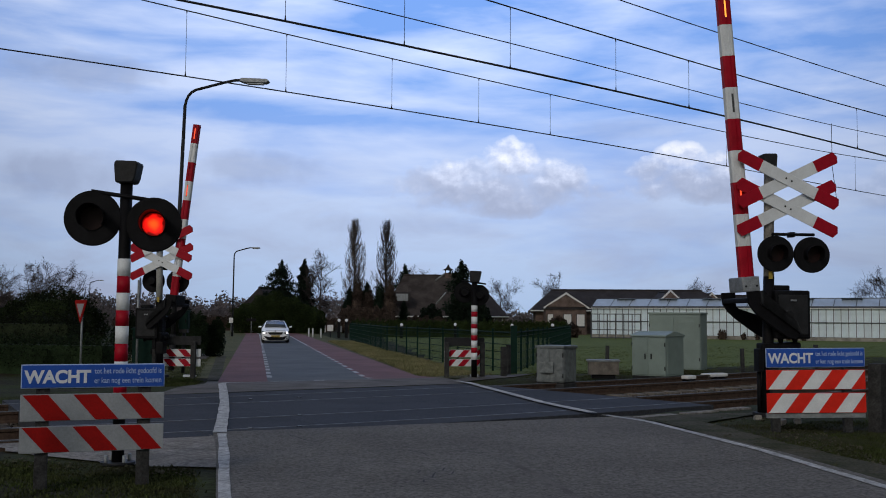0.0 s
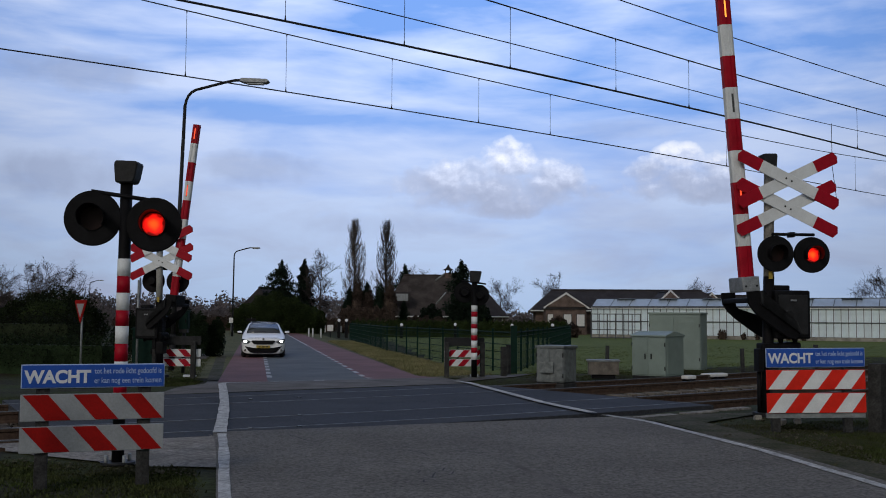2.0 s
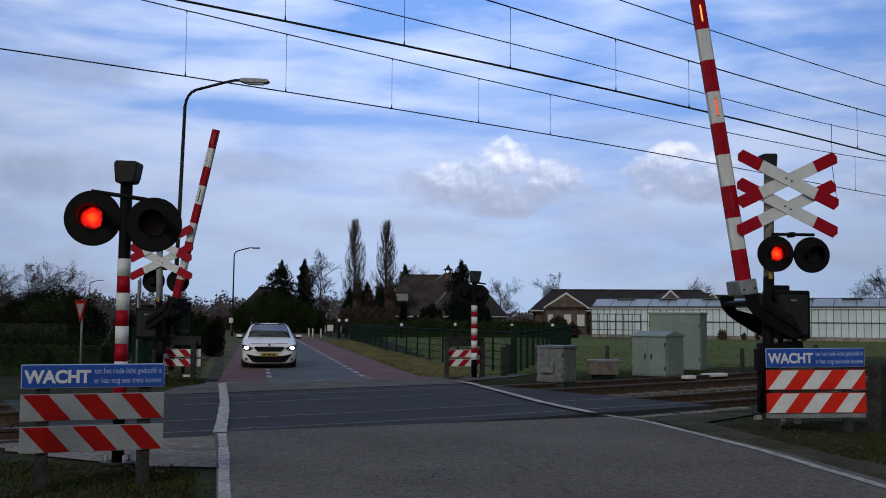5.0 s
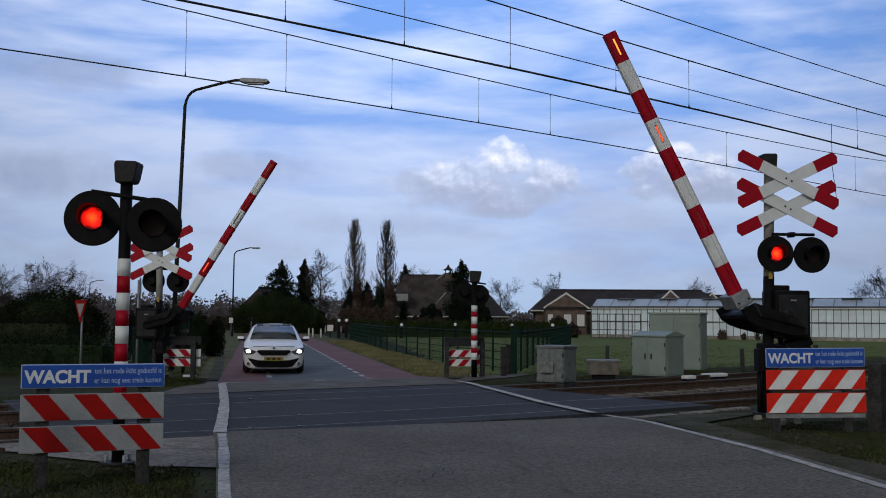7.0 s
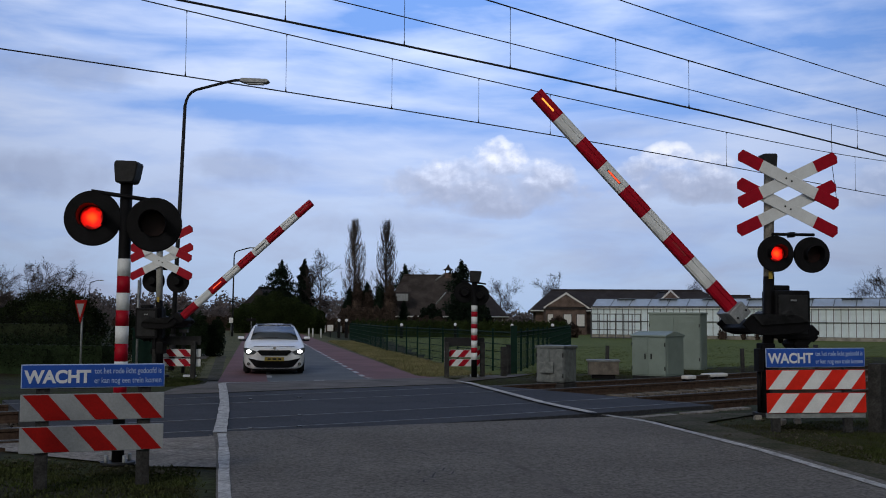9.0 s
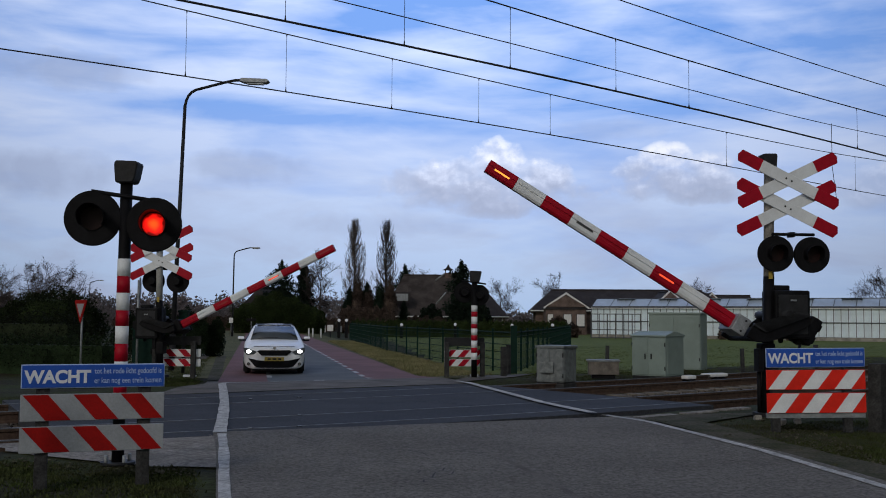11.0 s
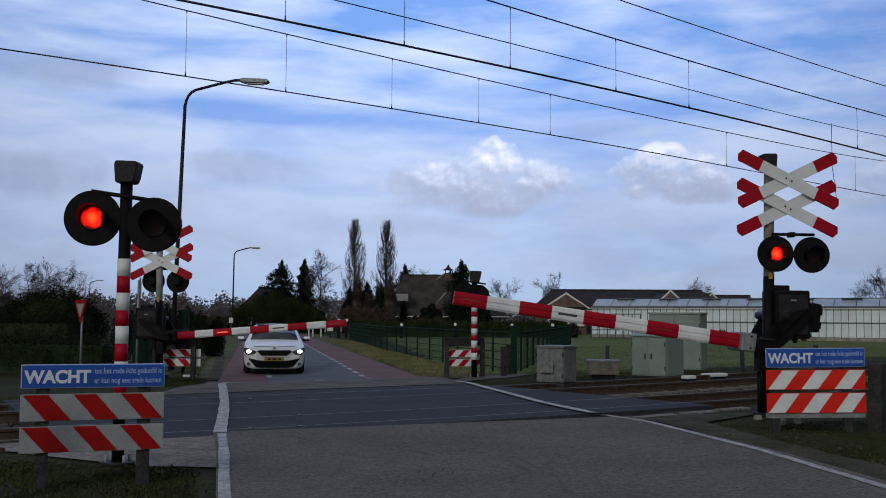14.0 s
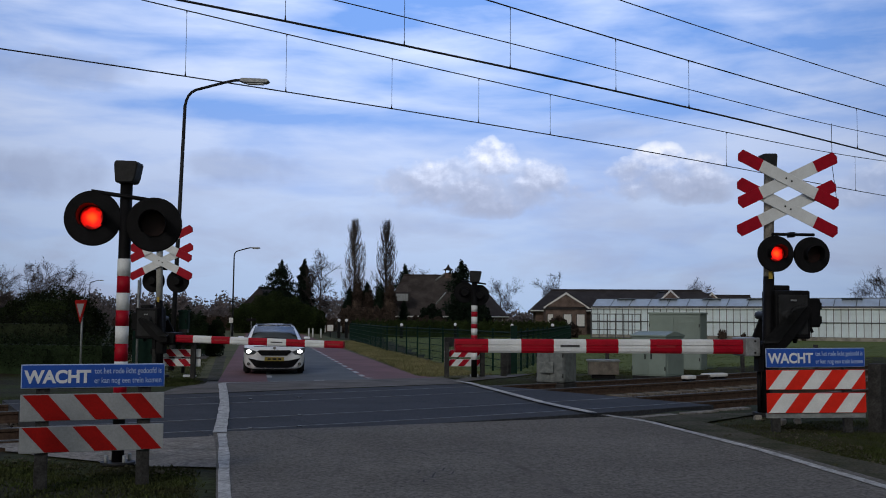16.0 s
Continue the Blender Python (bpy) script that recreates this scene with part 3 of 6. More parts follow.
def cross_boards(parent, cx, cz, y, length=1.75, width=0.19, gap=0.44, tilt=25.5):
    """Two crossed pairs of white boards with red ends, one pair above the other."""
    for k, z in enumerate((cz, cz - gap)):
        for s in (1, -1):
            board = part("cross_board", plate([(-length / 2, -width / 2), (length / 2, -width / 2), (length / 2 + 0.04, 0), (length / 2, width / 2), (-length / 2, width / 2), (-length / 2 - 0.04, 0)], 0.02, bevel=0.003), "white", parent, "white reflective cross board")
            board.matrix_basis = pose(cx, y + 0.022 * (1 - s) / 2 + 0.05 * k, z, 0, s * tilt, 0)
            for e in (-1, 1):
                o = [(e * (length / 2 - 0.37), -width / 2 - 0.002), (e * (length / 2), -width / 2 - 0.002), (e * (length / 2 + 0.042), 0), (e * (length / 2), width / 2 + 0.002), (e * (length / 2 - 0.37), width / 2 + 0.002)]
                part("red_end", plate(o, 0.026, Matrix.Translation((0, -0.003, 0)), 0.002), "red", board, "red reflective end")
            for bx in (-0.05, 0.05):
                part("bolt", rod((bx, -0.012, 0), (bx, 0.0, 0), 0.014, seg=8), "dark", board)
        part("board_bracket", box((cx, y + 0.05 * k + 0.075, z), (0.1, 0.07, 0.12), None, 0.01), "dark", parent)


def barrier(name, label, m, side, pivot, box_x, top, cross, lamps, seg=0.503, face=-1, post_top_grey=2.2, drop=0.63, pole_mat="galv", thick=1.0, socket="galv", first=0.60, watch=((0.0, 16.0),), boom_watch=None, lift=0.0):
    """A barrier post with drive box, crossed boards and two lamps; the boom reaches side * x. Returns the boom arm."""
    t = thing(name, label, "crossing barrier", m)
    part("pole", rod((0, 0, 0), (0.06 * side * -1, 0, post_top_grey), 0.09, 0.085, seg=20), "black", t, "black lower pole")
    part("upper_pole", rod((0.06 * side * -1, 0, post_top_grey), (0.09 * side * -1, 0, top), 0.082, 0.078, seg=20), pole_mat, t, "grey upper pole")
    part("warning_sticker", box((0.05 * side * -1, -0.088, post_top_grey + 0.02), (0.06, 0.01, 0.12)), "yellow", t, "faded yellow sticker")
    bell_box(t, -0.09 * side, top - 0.02, 0.72, side)
    part("foot", box((0, 0, 0.03), (0.34, 0.34, 0.06), None, 0.01), "dark", t)
    part("side_box", box((-0.13, -0.02, 0.88), (0.09, 0.2, 0.36), None, 0.015), "black", t)
    part("cable_duct", rod((-0.11, 0.03, 0.0), (-0.11, 0.03, 0.75), 0.035, seg=10), "black", t)
    cross_boards(t, cross[0], cross[1], -0.20)
    lx, lz, gap = lamps
    part("crossarm", rod((lx - gap / 2 - 0.05, 0.15 * face, lz + 0.31), (lx + gap / 2 + 0.05, 0.15 * face, lz + 0.31), 0.025, seg=10), "black", t)
    lamp_head(t, lx - gap / 2, lz, face, 8 * face, 0.285, 0.17 * face, "L", watch)
    lamp_head(t, lx + gap / 2, lz - 0.01, face, 8 * face, 0.285, 0.17 * face, "R", watch)
    part("lamp_bracket", box((lx, 0.08 * face, lz + 0.31), (0.08, 0.14, 0.08), None, 0.01), "black", t)
    px, pz = pivot
    bz, size = pz + lift, 1.0 if lift else drop / 0.63
    body = box((box_x, 0.05, bz - 0.12), (0.58, 0.5, 0.76), None, 0.03)
    part("drive_box", body, "black", t, "black barrier drive housing")
    part("drive_lid", box((box_x, -0.205, bz - 0.12), (0.48, 0.02, 0.62), None, 0.01), "dark", t)
    part("lid_handle", box((box_x, -0.225, bz + 0.1), (0.1, 0.02, 0.03), None, 0.006), "galv", t)
    part("lifting_eye", box((box_x - 0.1, 0.05, bz + 0.3), (0.26, 0.2, 0.09), None, 0.025), "black", t)
    for k in (-0.12, 0.12):
        part("drain_plug", rod((box_x + k, 0.0, bz - 0.5), (box_x + k, 0.0, bz - 0.57), 0.05, 0.03, seg=10), "black", t)
    part("lower_housing", box((0.0, 0.02, bz - 0.72), (0.22, 0.24, 0.3), None, 0.03), "black", t)
    # the arm: curved black crank plates, then the banded boom
    out = [(0.16, 0.05), (-0.04, -0.02), (-0.10, -0.09), (-0.27, -0.50), (-0.31, -0.53), (-0.54, -0.53), (-0.54, -0.77), (-0.36, -0.76), (-0.22, -0.68), (-0.10, -0.56), (0.10, -0.32), (0.22, -0.16), (0.26, -0.03)]
    out = [(-side * (a + lift), (b + lift) * size) for a, b in out]
    arm = part("boom_arm", plate(out, 0.05, Matrix.Translation((0, -0.31, 0)), 0.008), "black", t, "black cranked boom arm")
    rim = [(0.16, 0.05), (-0.04, -0.02), (-0.10, -0.09), (-0.27, -0.50), (-0.31, -0.53), (-0.54, -0.53), (-0.54, -0.57), (-0.33, -0.57), (-0.30, -0.54), (-0.13, -0.12), (-0.06, -0.06), (0.16, 0.01)]
    part("arm_flange", plate([(-side * (a + lift), (b + lift) * size) for a, b in rim], 0.09, Matrix.Translation((0, -0.36, 0)), 0.006), "dark", arm, "raised dark rim of the arm")
    part("arm_plate", plate(out, 0.05, Matrix.Translation((0, 0.70, 0)), 0.008), "black", arm)
    part("arm_strut", box((side * (0.40 - lift), 0.22, -drop - 0.02), (0.08, 0.98, 0.22), None, 0.02), "black", arm)
    part("shaft", rod((px, -0.36, pz), (px, 0.78, pz), 0.07, seg=14), "dark", t)
    weight = part("counterweight", box((-side * (0.41 + lift), 0.12, lift - 0.09), (0.2, 0.46, 0.46), None, 0.04), "black", arm, "black ribbed counterweight")
    for q in (-0.2, 0.02):
        part("weight_rib", box((-side * (0.52 + lift), 0.12, q + lift), (0.05, 0.4, 0.12), None, 0.02), "black", weight)
    part("weight_bolt", rod((-side * (0.40 + lift), 0.05, lift - 0.30), (-side * (0.44 + lift), 0.05, lift - 0.40), 0.025, seg=8), "dark", weight)
    sock = part("boom_socket", box((side * (first - 0.10), 0.10, -drop), (0.24, 0.54, 0.29), None, 0.025), socket, arm, "steel boom socket")
    for q in (-0.09, 0.09):
        part("socket_bolt", rod((side * (first - 0.13), -0.185, -drop + q), (side * (first - 0.13), -0.165, -drop + q), 0.018, seg=6), "dark", sock)
    for k in range(9):
        a, b = first + k * seg, first + (k + 1) * seg
        ha, hb = thick * (0.112 - 0.0010 * k), thick * (0.112 - 0.0010 * (k + 1))
        bm = bmesh.new()
        ring = [(-0.05, -1), (-0.075, -0.7), (-0.08, -0.2), (-0.066, -0.16), (-0.066, 0.16), (-0.08, 0.2), (-0.075, 0.7), (-0.05, 1), (0.05, 1), (0.075, 0.7), (0.08, 0), (0.075, -0.7), (0.05, -1)]
        rows = [[bm.verts.new((side * x, yy, -drop + zz * hh)) for yy, zz in ring] for x, hh in ((a, ha), (b - 0.002, hb))]
        n = len(ring)
        for q in range(n):
            bm.faces.new((rows[0][q], rows[0][(q + 1) % n], rows[1][(q + 1) % n], rows[1][q]))
        bm.faces.new(rows[0]), bm.faces.new(rows[1][::-1])
        bmesh.ops.recalc_face_normals(bm, faces=bm.faces[:])
        part("boom_band", bm, "white" if k % 2 else "red", arm, "white reflective band" if k % 2 else "red reflective band")
        if k in (2, 5, 8):
            c = (a + b) / 2
            part("lamp_slot", box((side * c, -0.068, -drop), (0.30, 0.008, 0.035), None, 0.002), "slot" if k == 5 else "red_slot", arm, "unlit boom lamp")
            lamp = part("boom_lamp", box((0, 0, 0), (0.27, 0.006, 0.026), None, 0.002), "tip_lit" if k == 8 and side < 0 else "boom_lit", arm, "glowing boom lamp")
            GLOWS.append((lamp, *boom_watch[k][:1], (side * c, -0.0735, -drop), (side * c, 0.0, -drop), boom_watch[k][1]))
    BOOMS.append((arm, side, px, pz))
    return t


BOOMS = []


def wait_sign(label, m, width, text_z, boards, stripes, shift, posts, base, over):
    """Two posts with a blue text board over two striped boards; heights over the ground."""
    t = thing("warning_board", label, "warning sign", m)
    for q in posts:
        part("post", box((q * width, 0.07, text_z[1] / 2 - 0.02), (0.112, 0.1, text_z[1]), None, 0.012), "plank", t, "weathered wooden post")
    z0, z1 = text_z
    h = z1 - z0
    part("text_board_rim", box((width / 2, 0.0, (z0 + z1) / 2), (width, 0.025, h), None, 0.01), "letter_dim", t, "pale blue rim")
    part("text_board", box((width / 2, -0.011, (z0 + z1) / 2), (width - 0.016, 0.012, h - 0.016), None, 0.003), "blue", t, "blue text board")
    words("lettering", "WACHT", h * 0.72, "letter", t, Matrix.Translation((width * 0.02, -0.0195, z0 + h * 0.24)), "white capital lettering", width * 0.455, 0.006)
    words("lettering", "tot het rode licht gedoofd is", h * 0.33, "letter_dim", t, Matrix.Translation((width * 0.50, -0.0195, z0 + h * 0.60)), "small pale lettering", width * 0.475, 0.0006)
    words("lettering", "er kan nog een trein komen", h * 0.33, "letter_dim", t, Matrix.Translation((width * 0.50, -0.0195, z0 + h * 0.20)), "small pale lettering", width * 0.475, 0.0006)
    for q0, q1 in boards:
        striped_board(t, 0.0, q0, width, q1 - q0, stripes, shift, base, over)
    if base != "dull_white":
        part("rail", box((width / 2, 0.04, boards[-1][0] - 0.035), (width, 0.05, 0.07), None, 0.008), "galv", t)
    return t


def striped_board(parent, x0, z0, w, h, stripes, shift, base="white", over="red"):
    """stripes: shares of the width at the lower edge; shift: how far the upper edge is displaced, as a share of the width."""
    board = part("striped_board", box((x0 + w / 2, 0.0, z0 + h / 2), (w, 0.025, h), None, 0.008), base, parent, "red and white striped reflective board")
    for a, b in stripes:
        lo, hi = (z0 + 0.006, z0 + h - 0.006)
        o = [(a, lo), (b, lo), (b + shift, hi), (a + shift, hi)]
        if a + min(shift, 0) < 0.006 or b + max(shift, 0) > 0.994:
            o = [(min(max(q, 0.006), 0.994), z) for q, z in o]
        part("stripe", plate([(x0 + q * w, z) for q, z in o], 0.006, Matrix.Translation((0, -0.018, 0))), over, board, "reflective stripe")
    return board


def make_crossing_gear():
    # near signal post without a boom
    t = striped_post("signal_post", "red and white banded signal post with two round lamps", pose(-3.29, 10.46, 0.0, 0, 0.25, 0), 2.9, [0.70, 0.86, 1.04, 1.22, 1.40, 1.56, 1.74, 1.91, 2.09], 0.066)
    bell_box(t, 0.0, 2.87, 0.74)
    part("crossarm", rod((-0.34, -0.06, 2.78), (0.36, -0.06, 2.68), 0.022, seg=10), "black", t)
    for x in (-0.31, 0.31):
        part("bracket", box((x, -0.04, 2.74 if x < 0 else 2.66), (0.05, 0.08, 0.1), None, 0.008), "black", t)
    lamp_head(t, -0.31, 2.50, -1, 10, 0.285, -0.09, "L")
    lamp_head(t, 0.32, 2.44, -1, 10, 0.28, -0.09, "R")
    # near barrier and its board
    barrier("barrier", "open black barrier post with banded boom and crossed boards", pose(5.12, 16.15, 0.0, 0, 0, 7), -1, (0.23, 1.59), 0.36, 3.96, (0.325, 3.73), (0.405, 2.555, 0.60), 0.509, pole_mat="concrete", drop=0.50, lift=0.13, first=0.62, watch=((1.3, 9.7), (12.85, 16.0)), boom_watch={2: ("R", ((0.0, 16.0),)), 5: ("L", ((0.0, 9.4), (15.0, 15.6))), 8: ("B", ((0.0, 13.1), (15.0, 15.65)))})
    barrier("barrier", "far black barrier post with banded boom and crossed boards", pose(-6.99, 25.34, 0.0, 0, 0, -10), 1, (-0.215, 1.45), -0.30, 3.35, (0.02, 3.3), (0.02, 2.39, 0.65), 0.478, 1, 1.9, 0.47, "pale_pole", 0.82, "black", 0.63, boom_watch={2: ("L", ((0.0, 15.0),)), 5: ("R", ((0.0, 13.1),)), 8: ("B", ((0.0, 3.0),))})
    # far short signal post
    t = striped_post("signal_post", "short red and white banded signal post by the far verge", pose(0.82, 26.28, -0.02, 0, 0, 0), 2.48, [0.47, 0.65, 0.78, 0.96, 1.10, 1.27, 1.38, 1.57, 1.70, 1.86], 0.08, 1)
    bell_box(t, 0.0, 2.46, 0.95)
    part("crossarm", rod((-0.34, 0.06, 2.5), (0.3, 0.06, 2.42), 0.022, seg=10), "black", t)
    lamp_head(t, -0.26, 2.2, 1, 4, 0.27, 0.09, "R")
    lamp_head(t, 0.12, 2.13, 1, 4, 0.27, 0.09, "L")
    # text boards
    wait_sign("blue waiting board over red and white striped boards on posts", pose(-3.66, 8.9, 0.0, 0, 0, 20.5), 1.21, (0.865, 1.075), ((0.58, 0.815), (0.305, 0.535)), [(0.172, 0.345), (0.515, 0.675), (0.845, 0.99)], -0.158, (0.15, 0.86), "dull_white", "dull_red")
    wait_sign("blue waiting board over orange striped boards beside the barrier", pose(4.41, 13.9, 0.0, 0, -0.8, 0), 1.345, (0.865, 1.125), ((0.565, 0.83), (0.25, 0.52)), [(0.016, 0.18), (0.35, 0.515), (0.685, 0.85)], 0.147, (0.1, 0.83), "orange", "white")
    for x, y, s, flip in ((-7.25, 25.7, 1.2, -1), (0.05, 26.6, 1.05, 1)):
        t = thing("marker_board", "low red and white striped boards on weathered posts", "warning sign", pose(x, y, -0.02, 0, 0, 4 * flip), "low striped boards")
        for p in (0.06, s - 0.16 if flip < 0 else s - 0.06):
            part("post", box((p, -0.09, 0.45), (0.12, 0.1, 0.92), None, 0.01), "plank", t, "weathered wooden post")
        part("grey_plate", box((s / 2, 0.0, 0.92), (s, 0.02, 0.22), None, 0.004), "dark", t, "grey back of a text board")
        for z in (0.52, 0.28):
            striped_board(t, 0.0, z, s, 0.19, [(0.02, 0.16), (0.34, 0.50), (0.66, 0.82)], 0.14 * flip)


# ---- the car ----
WHEELS = []

def make_car():
    t = thing("car", "white five-door hatchback with lit headlights waiting at the crossing", "car", pose(-4.96, 30.03, -0.165))
    st = [  # y, half width, sill, shoulder, top, half width at top
        (-0.02, 0.56, 0.17, 0.56, 0.66, 0.44), (0.04, 0.76, 0.13, 0.64, 0.74, 0.60), (0.20, 0.87, 0.13, 0.74, 0.83, 0.68), (0.6, 0.905, 0.14, 0.82, 0.92, 0.70),
        (1.0, 0.91, 0.16, 0.89, 0.985, 0.72), (1.12, 0.91, 0.16, 0.92, 1.015, 0.72), (1.65, 0.91, 0.18, 0.95, 1.33, 0.62), (1.92, 0.91, 0.18, 0.96, 1.435, 0.60),
        (2.5, 0.91, 0.18, 0.97, 1.47, 0.59), (3.2, 0.91, 0.20, 0.98, 1.45, 0.58), (3.75, 0.90, 0.24, 0.98, 1.36, 0.55), (4.1, 0.86, 0.30, 0.96, 1.08, 0.60), (4.25, 0.76, 0.36, 0.80, 0.86, 0.58)]
    bm = bmesh.new()
    rows = []
    for y, w, s, b, top, wt in st:
        half = [(0.0, s), (w * 0.82, s), (w * 0.97, s + 0.08), (w, (s + b) / 2), (w * 0.985, b - 0.03), (w * 0.95, b), (wt + 0.06, top - 0.07), (wt - 0.04, top - 0.012), (0.0, top + 0.012)]
        prof = half + [(-x, z) for x, z in half[-2:0:-1]]
        rows.append([bm.verts.new((x, y, z)) for x, z in prof])
    n = len(rows[0])
    for a, b in zip(rows[:-1], rows[1:]):
        for q in range(n):
            bm.faces.new((a[q], a[(q + 1) % n], b[(q + 1) % n], b[q]))
    bm.faces.new(rows[0]), bm.faces.new(rows[-1][::-1])
    bmesh.ops.recalc_face_normals(bm, faces=bm.faces[:])
    for f in bm.faces:
        f.smooth = True
    body = part("body", bm, "car_white", t, "white painted body")
    body.modifiers.new("round", "SUBSURF").levels = 2
    body.modifiers["round"].render_levels = 2

    def skin(name, pts, material, thick, owner, label=""):
        b = bmesh.new()
        vs = [b.verts.new(p) for p in pts]
        b.faces.new(vs)
        ext = bmesh.ops.extrude_face_region(b, geom=b.faces[:])
        bmesh.ops.translate(b, verts=[v for v in ext["geom"] if isinstance(v, bmesh.types.BMVert)], vec=thick)
        bmesh.ops.recalc_face_normals(b, faces=b.faces[:])
        if name == "windscreen":
            bmesh.ops.triangulate(b, faces=[f for f in b.faces if len(f.verts) > 4])
            for f in b.faces:
                f.smooth = True
        return part(name, b, material, owner, label)
    skin("windscreen", [(-0.71, 1.08, 0.99), (-0.38, 1.02, 1.02), (0, 1.0, 1.03), (0.38, 1.02, 1.02), (0.71, 1.08, 0.99), (0.585, 1.78, 1.385), (0, 1.74, 1.405), (-0.585, 1.78, 1.385)], "glass", (0, 0.02, -0.035), t, "dark windscreen")
    skin("roof_panel", [(-0.52, 1.90, 1.415), (0, 1.88, 1.436), (0.52, 1.90, 1.415), (0.52, 2.6, 1.462), (0, 2.6, 1.478), (-0.52, 2.6, 1.462)], "black", (0, 0, -0.03), t, "black glass roof panel")
    for s in (-1, 1):
        skin("side_window", [(s * 0.865, 1.45, 0.99), (s * 0.87, 3.1, 1.0), (s * 0.66, 2.95, 1.36), (s * 0.665, 2.1, 1.345)], "glass", (-s * 0.03, 0, 0), t, "dark side window")
    skin("bonnet_seam", [(-0.60, 0.16, 0.80), (0.60, 0.16, 0.80), (0.60, 0.175, 0.806), (-0.60, 0.175, 0.806)], "dark", (0, 0, 0.006), body)
    gr = [(-0.45, -0.045, 0.70), (0.45, -0.045, 0.70), (0.50, -0.045, 0.665), (0.37, -0.06, 0.545), (-0.37, -0.06, 0.545), (-0.50, -0.045, 0.665)]
    skin("grille", gr, "black", (0, 0.25, 0), t, "black radiator grille")
    for z in (0.585, 0.615, 0.645):
        part("grille_slat", box((0, -0.056, z), (0.76, 0.012, 0.008)), "dark", t)
    skin("grille_bar", [(-0.45, -0.056, 0.708), (0.45, -0.056, 0.708), (0.46, -0.056, 0.694), (-0.46, -0.056, 0.694)], "chrome", (0, 0.03, 0), t, "chrome grille bar")
    part("badge", rod((0, -0.02, 0.765), (0, 0.08, 0.765), 0.045, seg=6), "chrome", t, "chrome badge")
    skin("lower_intake", [(-0.76, 0.02, 0.47), (-0.42, -0.05, 0.40), (0.42, -0.05, 0.40), (0.76, 0.02, 0.47), (0.55, -0.02, 0.22), (0.40, -0.045, 0.19), (-0.40, -0.045, 0.19), (-0.55, -0.02, 0.22)], "black", (0, 0.25, 0), t, "black lower air intake")
    plate_ob = part("number_plate", box((0, -0.072, 0.445), (0.56, 0.015, 0.115), None, 0.004), "yellow", t, "yellow number plate")
    for x, w in ((-0.15, 0.09), (0.0, 0.11), (0.15, 0.09)):
        part("plate_bar", box((x, -0.081, 0.445), (w, 0.005, 0.05)), "dark", plate_ob)
    part("bumper_lip", box((0, 0.03, 0.13), (1.3, 0.16, 0.05), None, 0.02), "black", t)
    for s in (-1, 1):
        hl = part("headlight", plate([(s * 0.50, 0.655), (s * 0.60, 0.575), (s * 0.80, 0.575), (s * 0.875, 0.65), (s * 0.90, 0.77), (s * 0.80, 0.765)], 0.3, Matrix.Translation((0, 0.0, 0)), 0.01), "glass", t, "clear headlight cover")
        g = bmesh.new()
        bmesh.ops.create_uvsphere(g, u_segments=16, v_segments=10, radius=0.064, matrix=Matrix.Translation((s * 0.74, -0.005, 0.665)) @ Matrix.Diagonal((1.15, 0.35, 0.82, 1)))
        part("headlight_bulb", g, "headlight", hl, "glowing white headlight")
        fog = part("fog_light", rod((s * 0.74, 0.0, 0.30), (s * 0.74, 0.16, 0.30), 0.045, seg=14), "black", t)
        part("fog_trim", rod((s * 0.74, -0.012, 0.30), (s * 0.74, 0.02, 0.30), 0.026, seg=12), "chrome", fog)
        mir = part("mirror", box((s * 1.0, 1.38, 1.035), (0.2, 0.14, 0.09), None, 0.04), "car_white", t, "white door mirror")
        part("mirror_base", box((s * 0.96, 1.39, 0.975), (0.22, 0.12, 0.06), None, 0.025), "black", mir)
        part("roof_rail", rod((s * 0.58, 2.0, 1.435), (s * 0.56, 3.4, 1.45), 0.018, seg=8), "dark", t)
        for y in (0.86, 3.46):
            b = rod((s * -0.11, 0, 0), (s * 0.11, 0, 0), 0.315, seg=28)
            bmesh.ops.bevel(b, geom=[e for e in b.edges if e.calc_face_angle(0) > 1], offset=0.04, segments=3, affect="EDGES")
            wheel = part("wheel", b, "tyre", t, "black tyre")
            wheel.matrix_basis = pose(s * 0.79, y, 0.315)
            WHEELS.append((wheel, s * 0.79, y))
            rim = part("rim", rod((s * 0.10, 0, 0), (s * 0.118, 0, 0), 0.21, seg=20), "galv", wheel)
            for k in range(5):
                a = 2 * math.pi * k / 5
                part("rim_spoke", box((s * 0.12, 0.1 * math.cos(a), 0.1 * math.sin(a)), (0.012, 0.17, 0.035), Matrix.Rotation(a, 4, "X")), "chrome", wheel)
    part("underbody", box((0, 2.1, 0.2), (1.6, 3.8, 0.14), None, 0.02), "black", t)
    part("wiper", rod((-0.5, 1.03, 1.03), (0.1, 1.06, 1.06), 0.012, seg=6), "black", t)
    return t


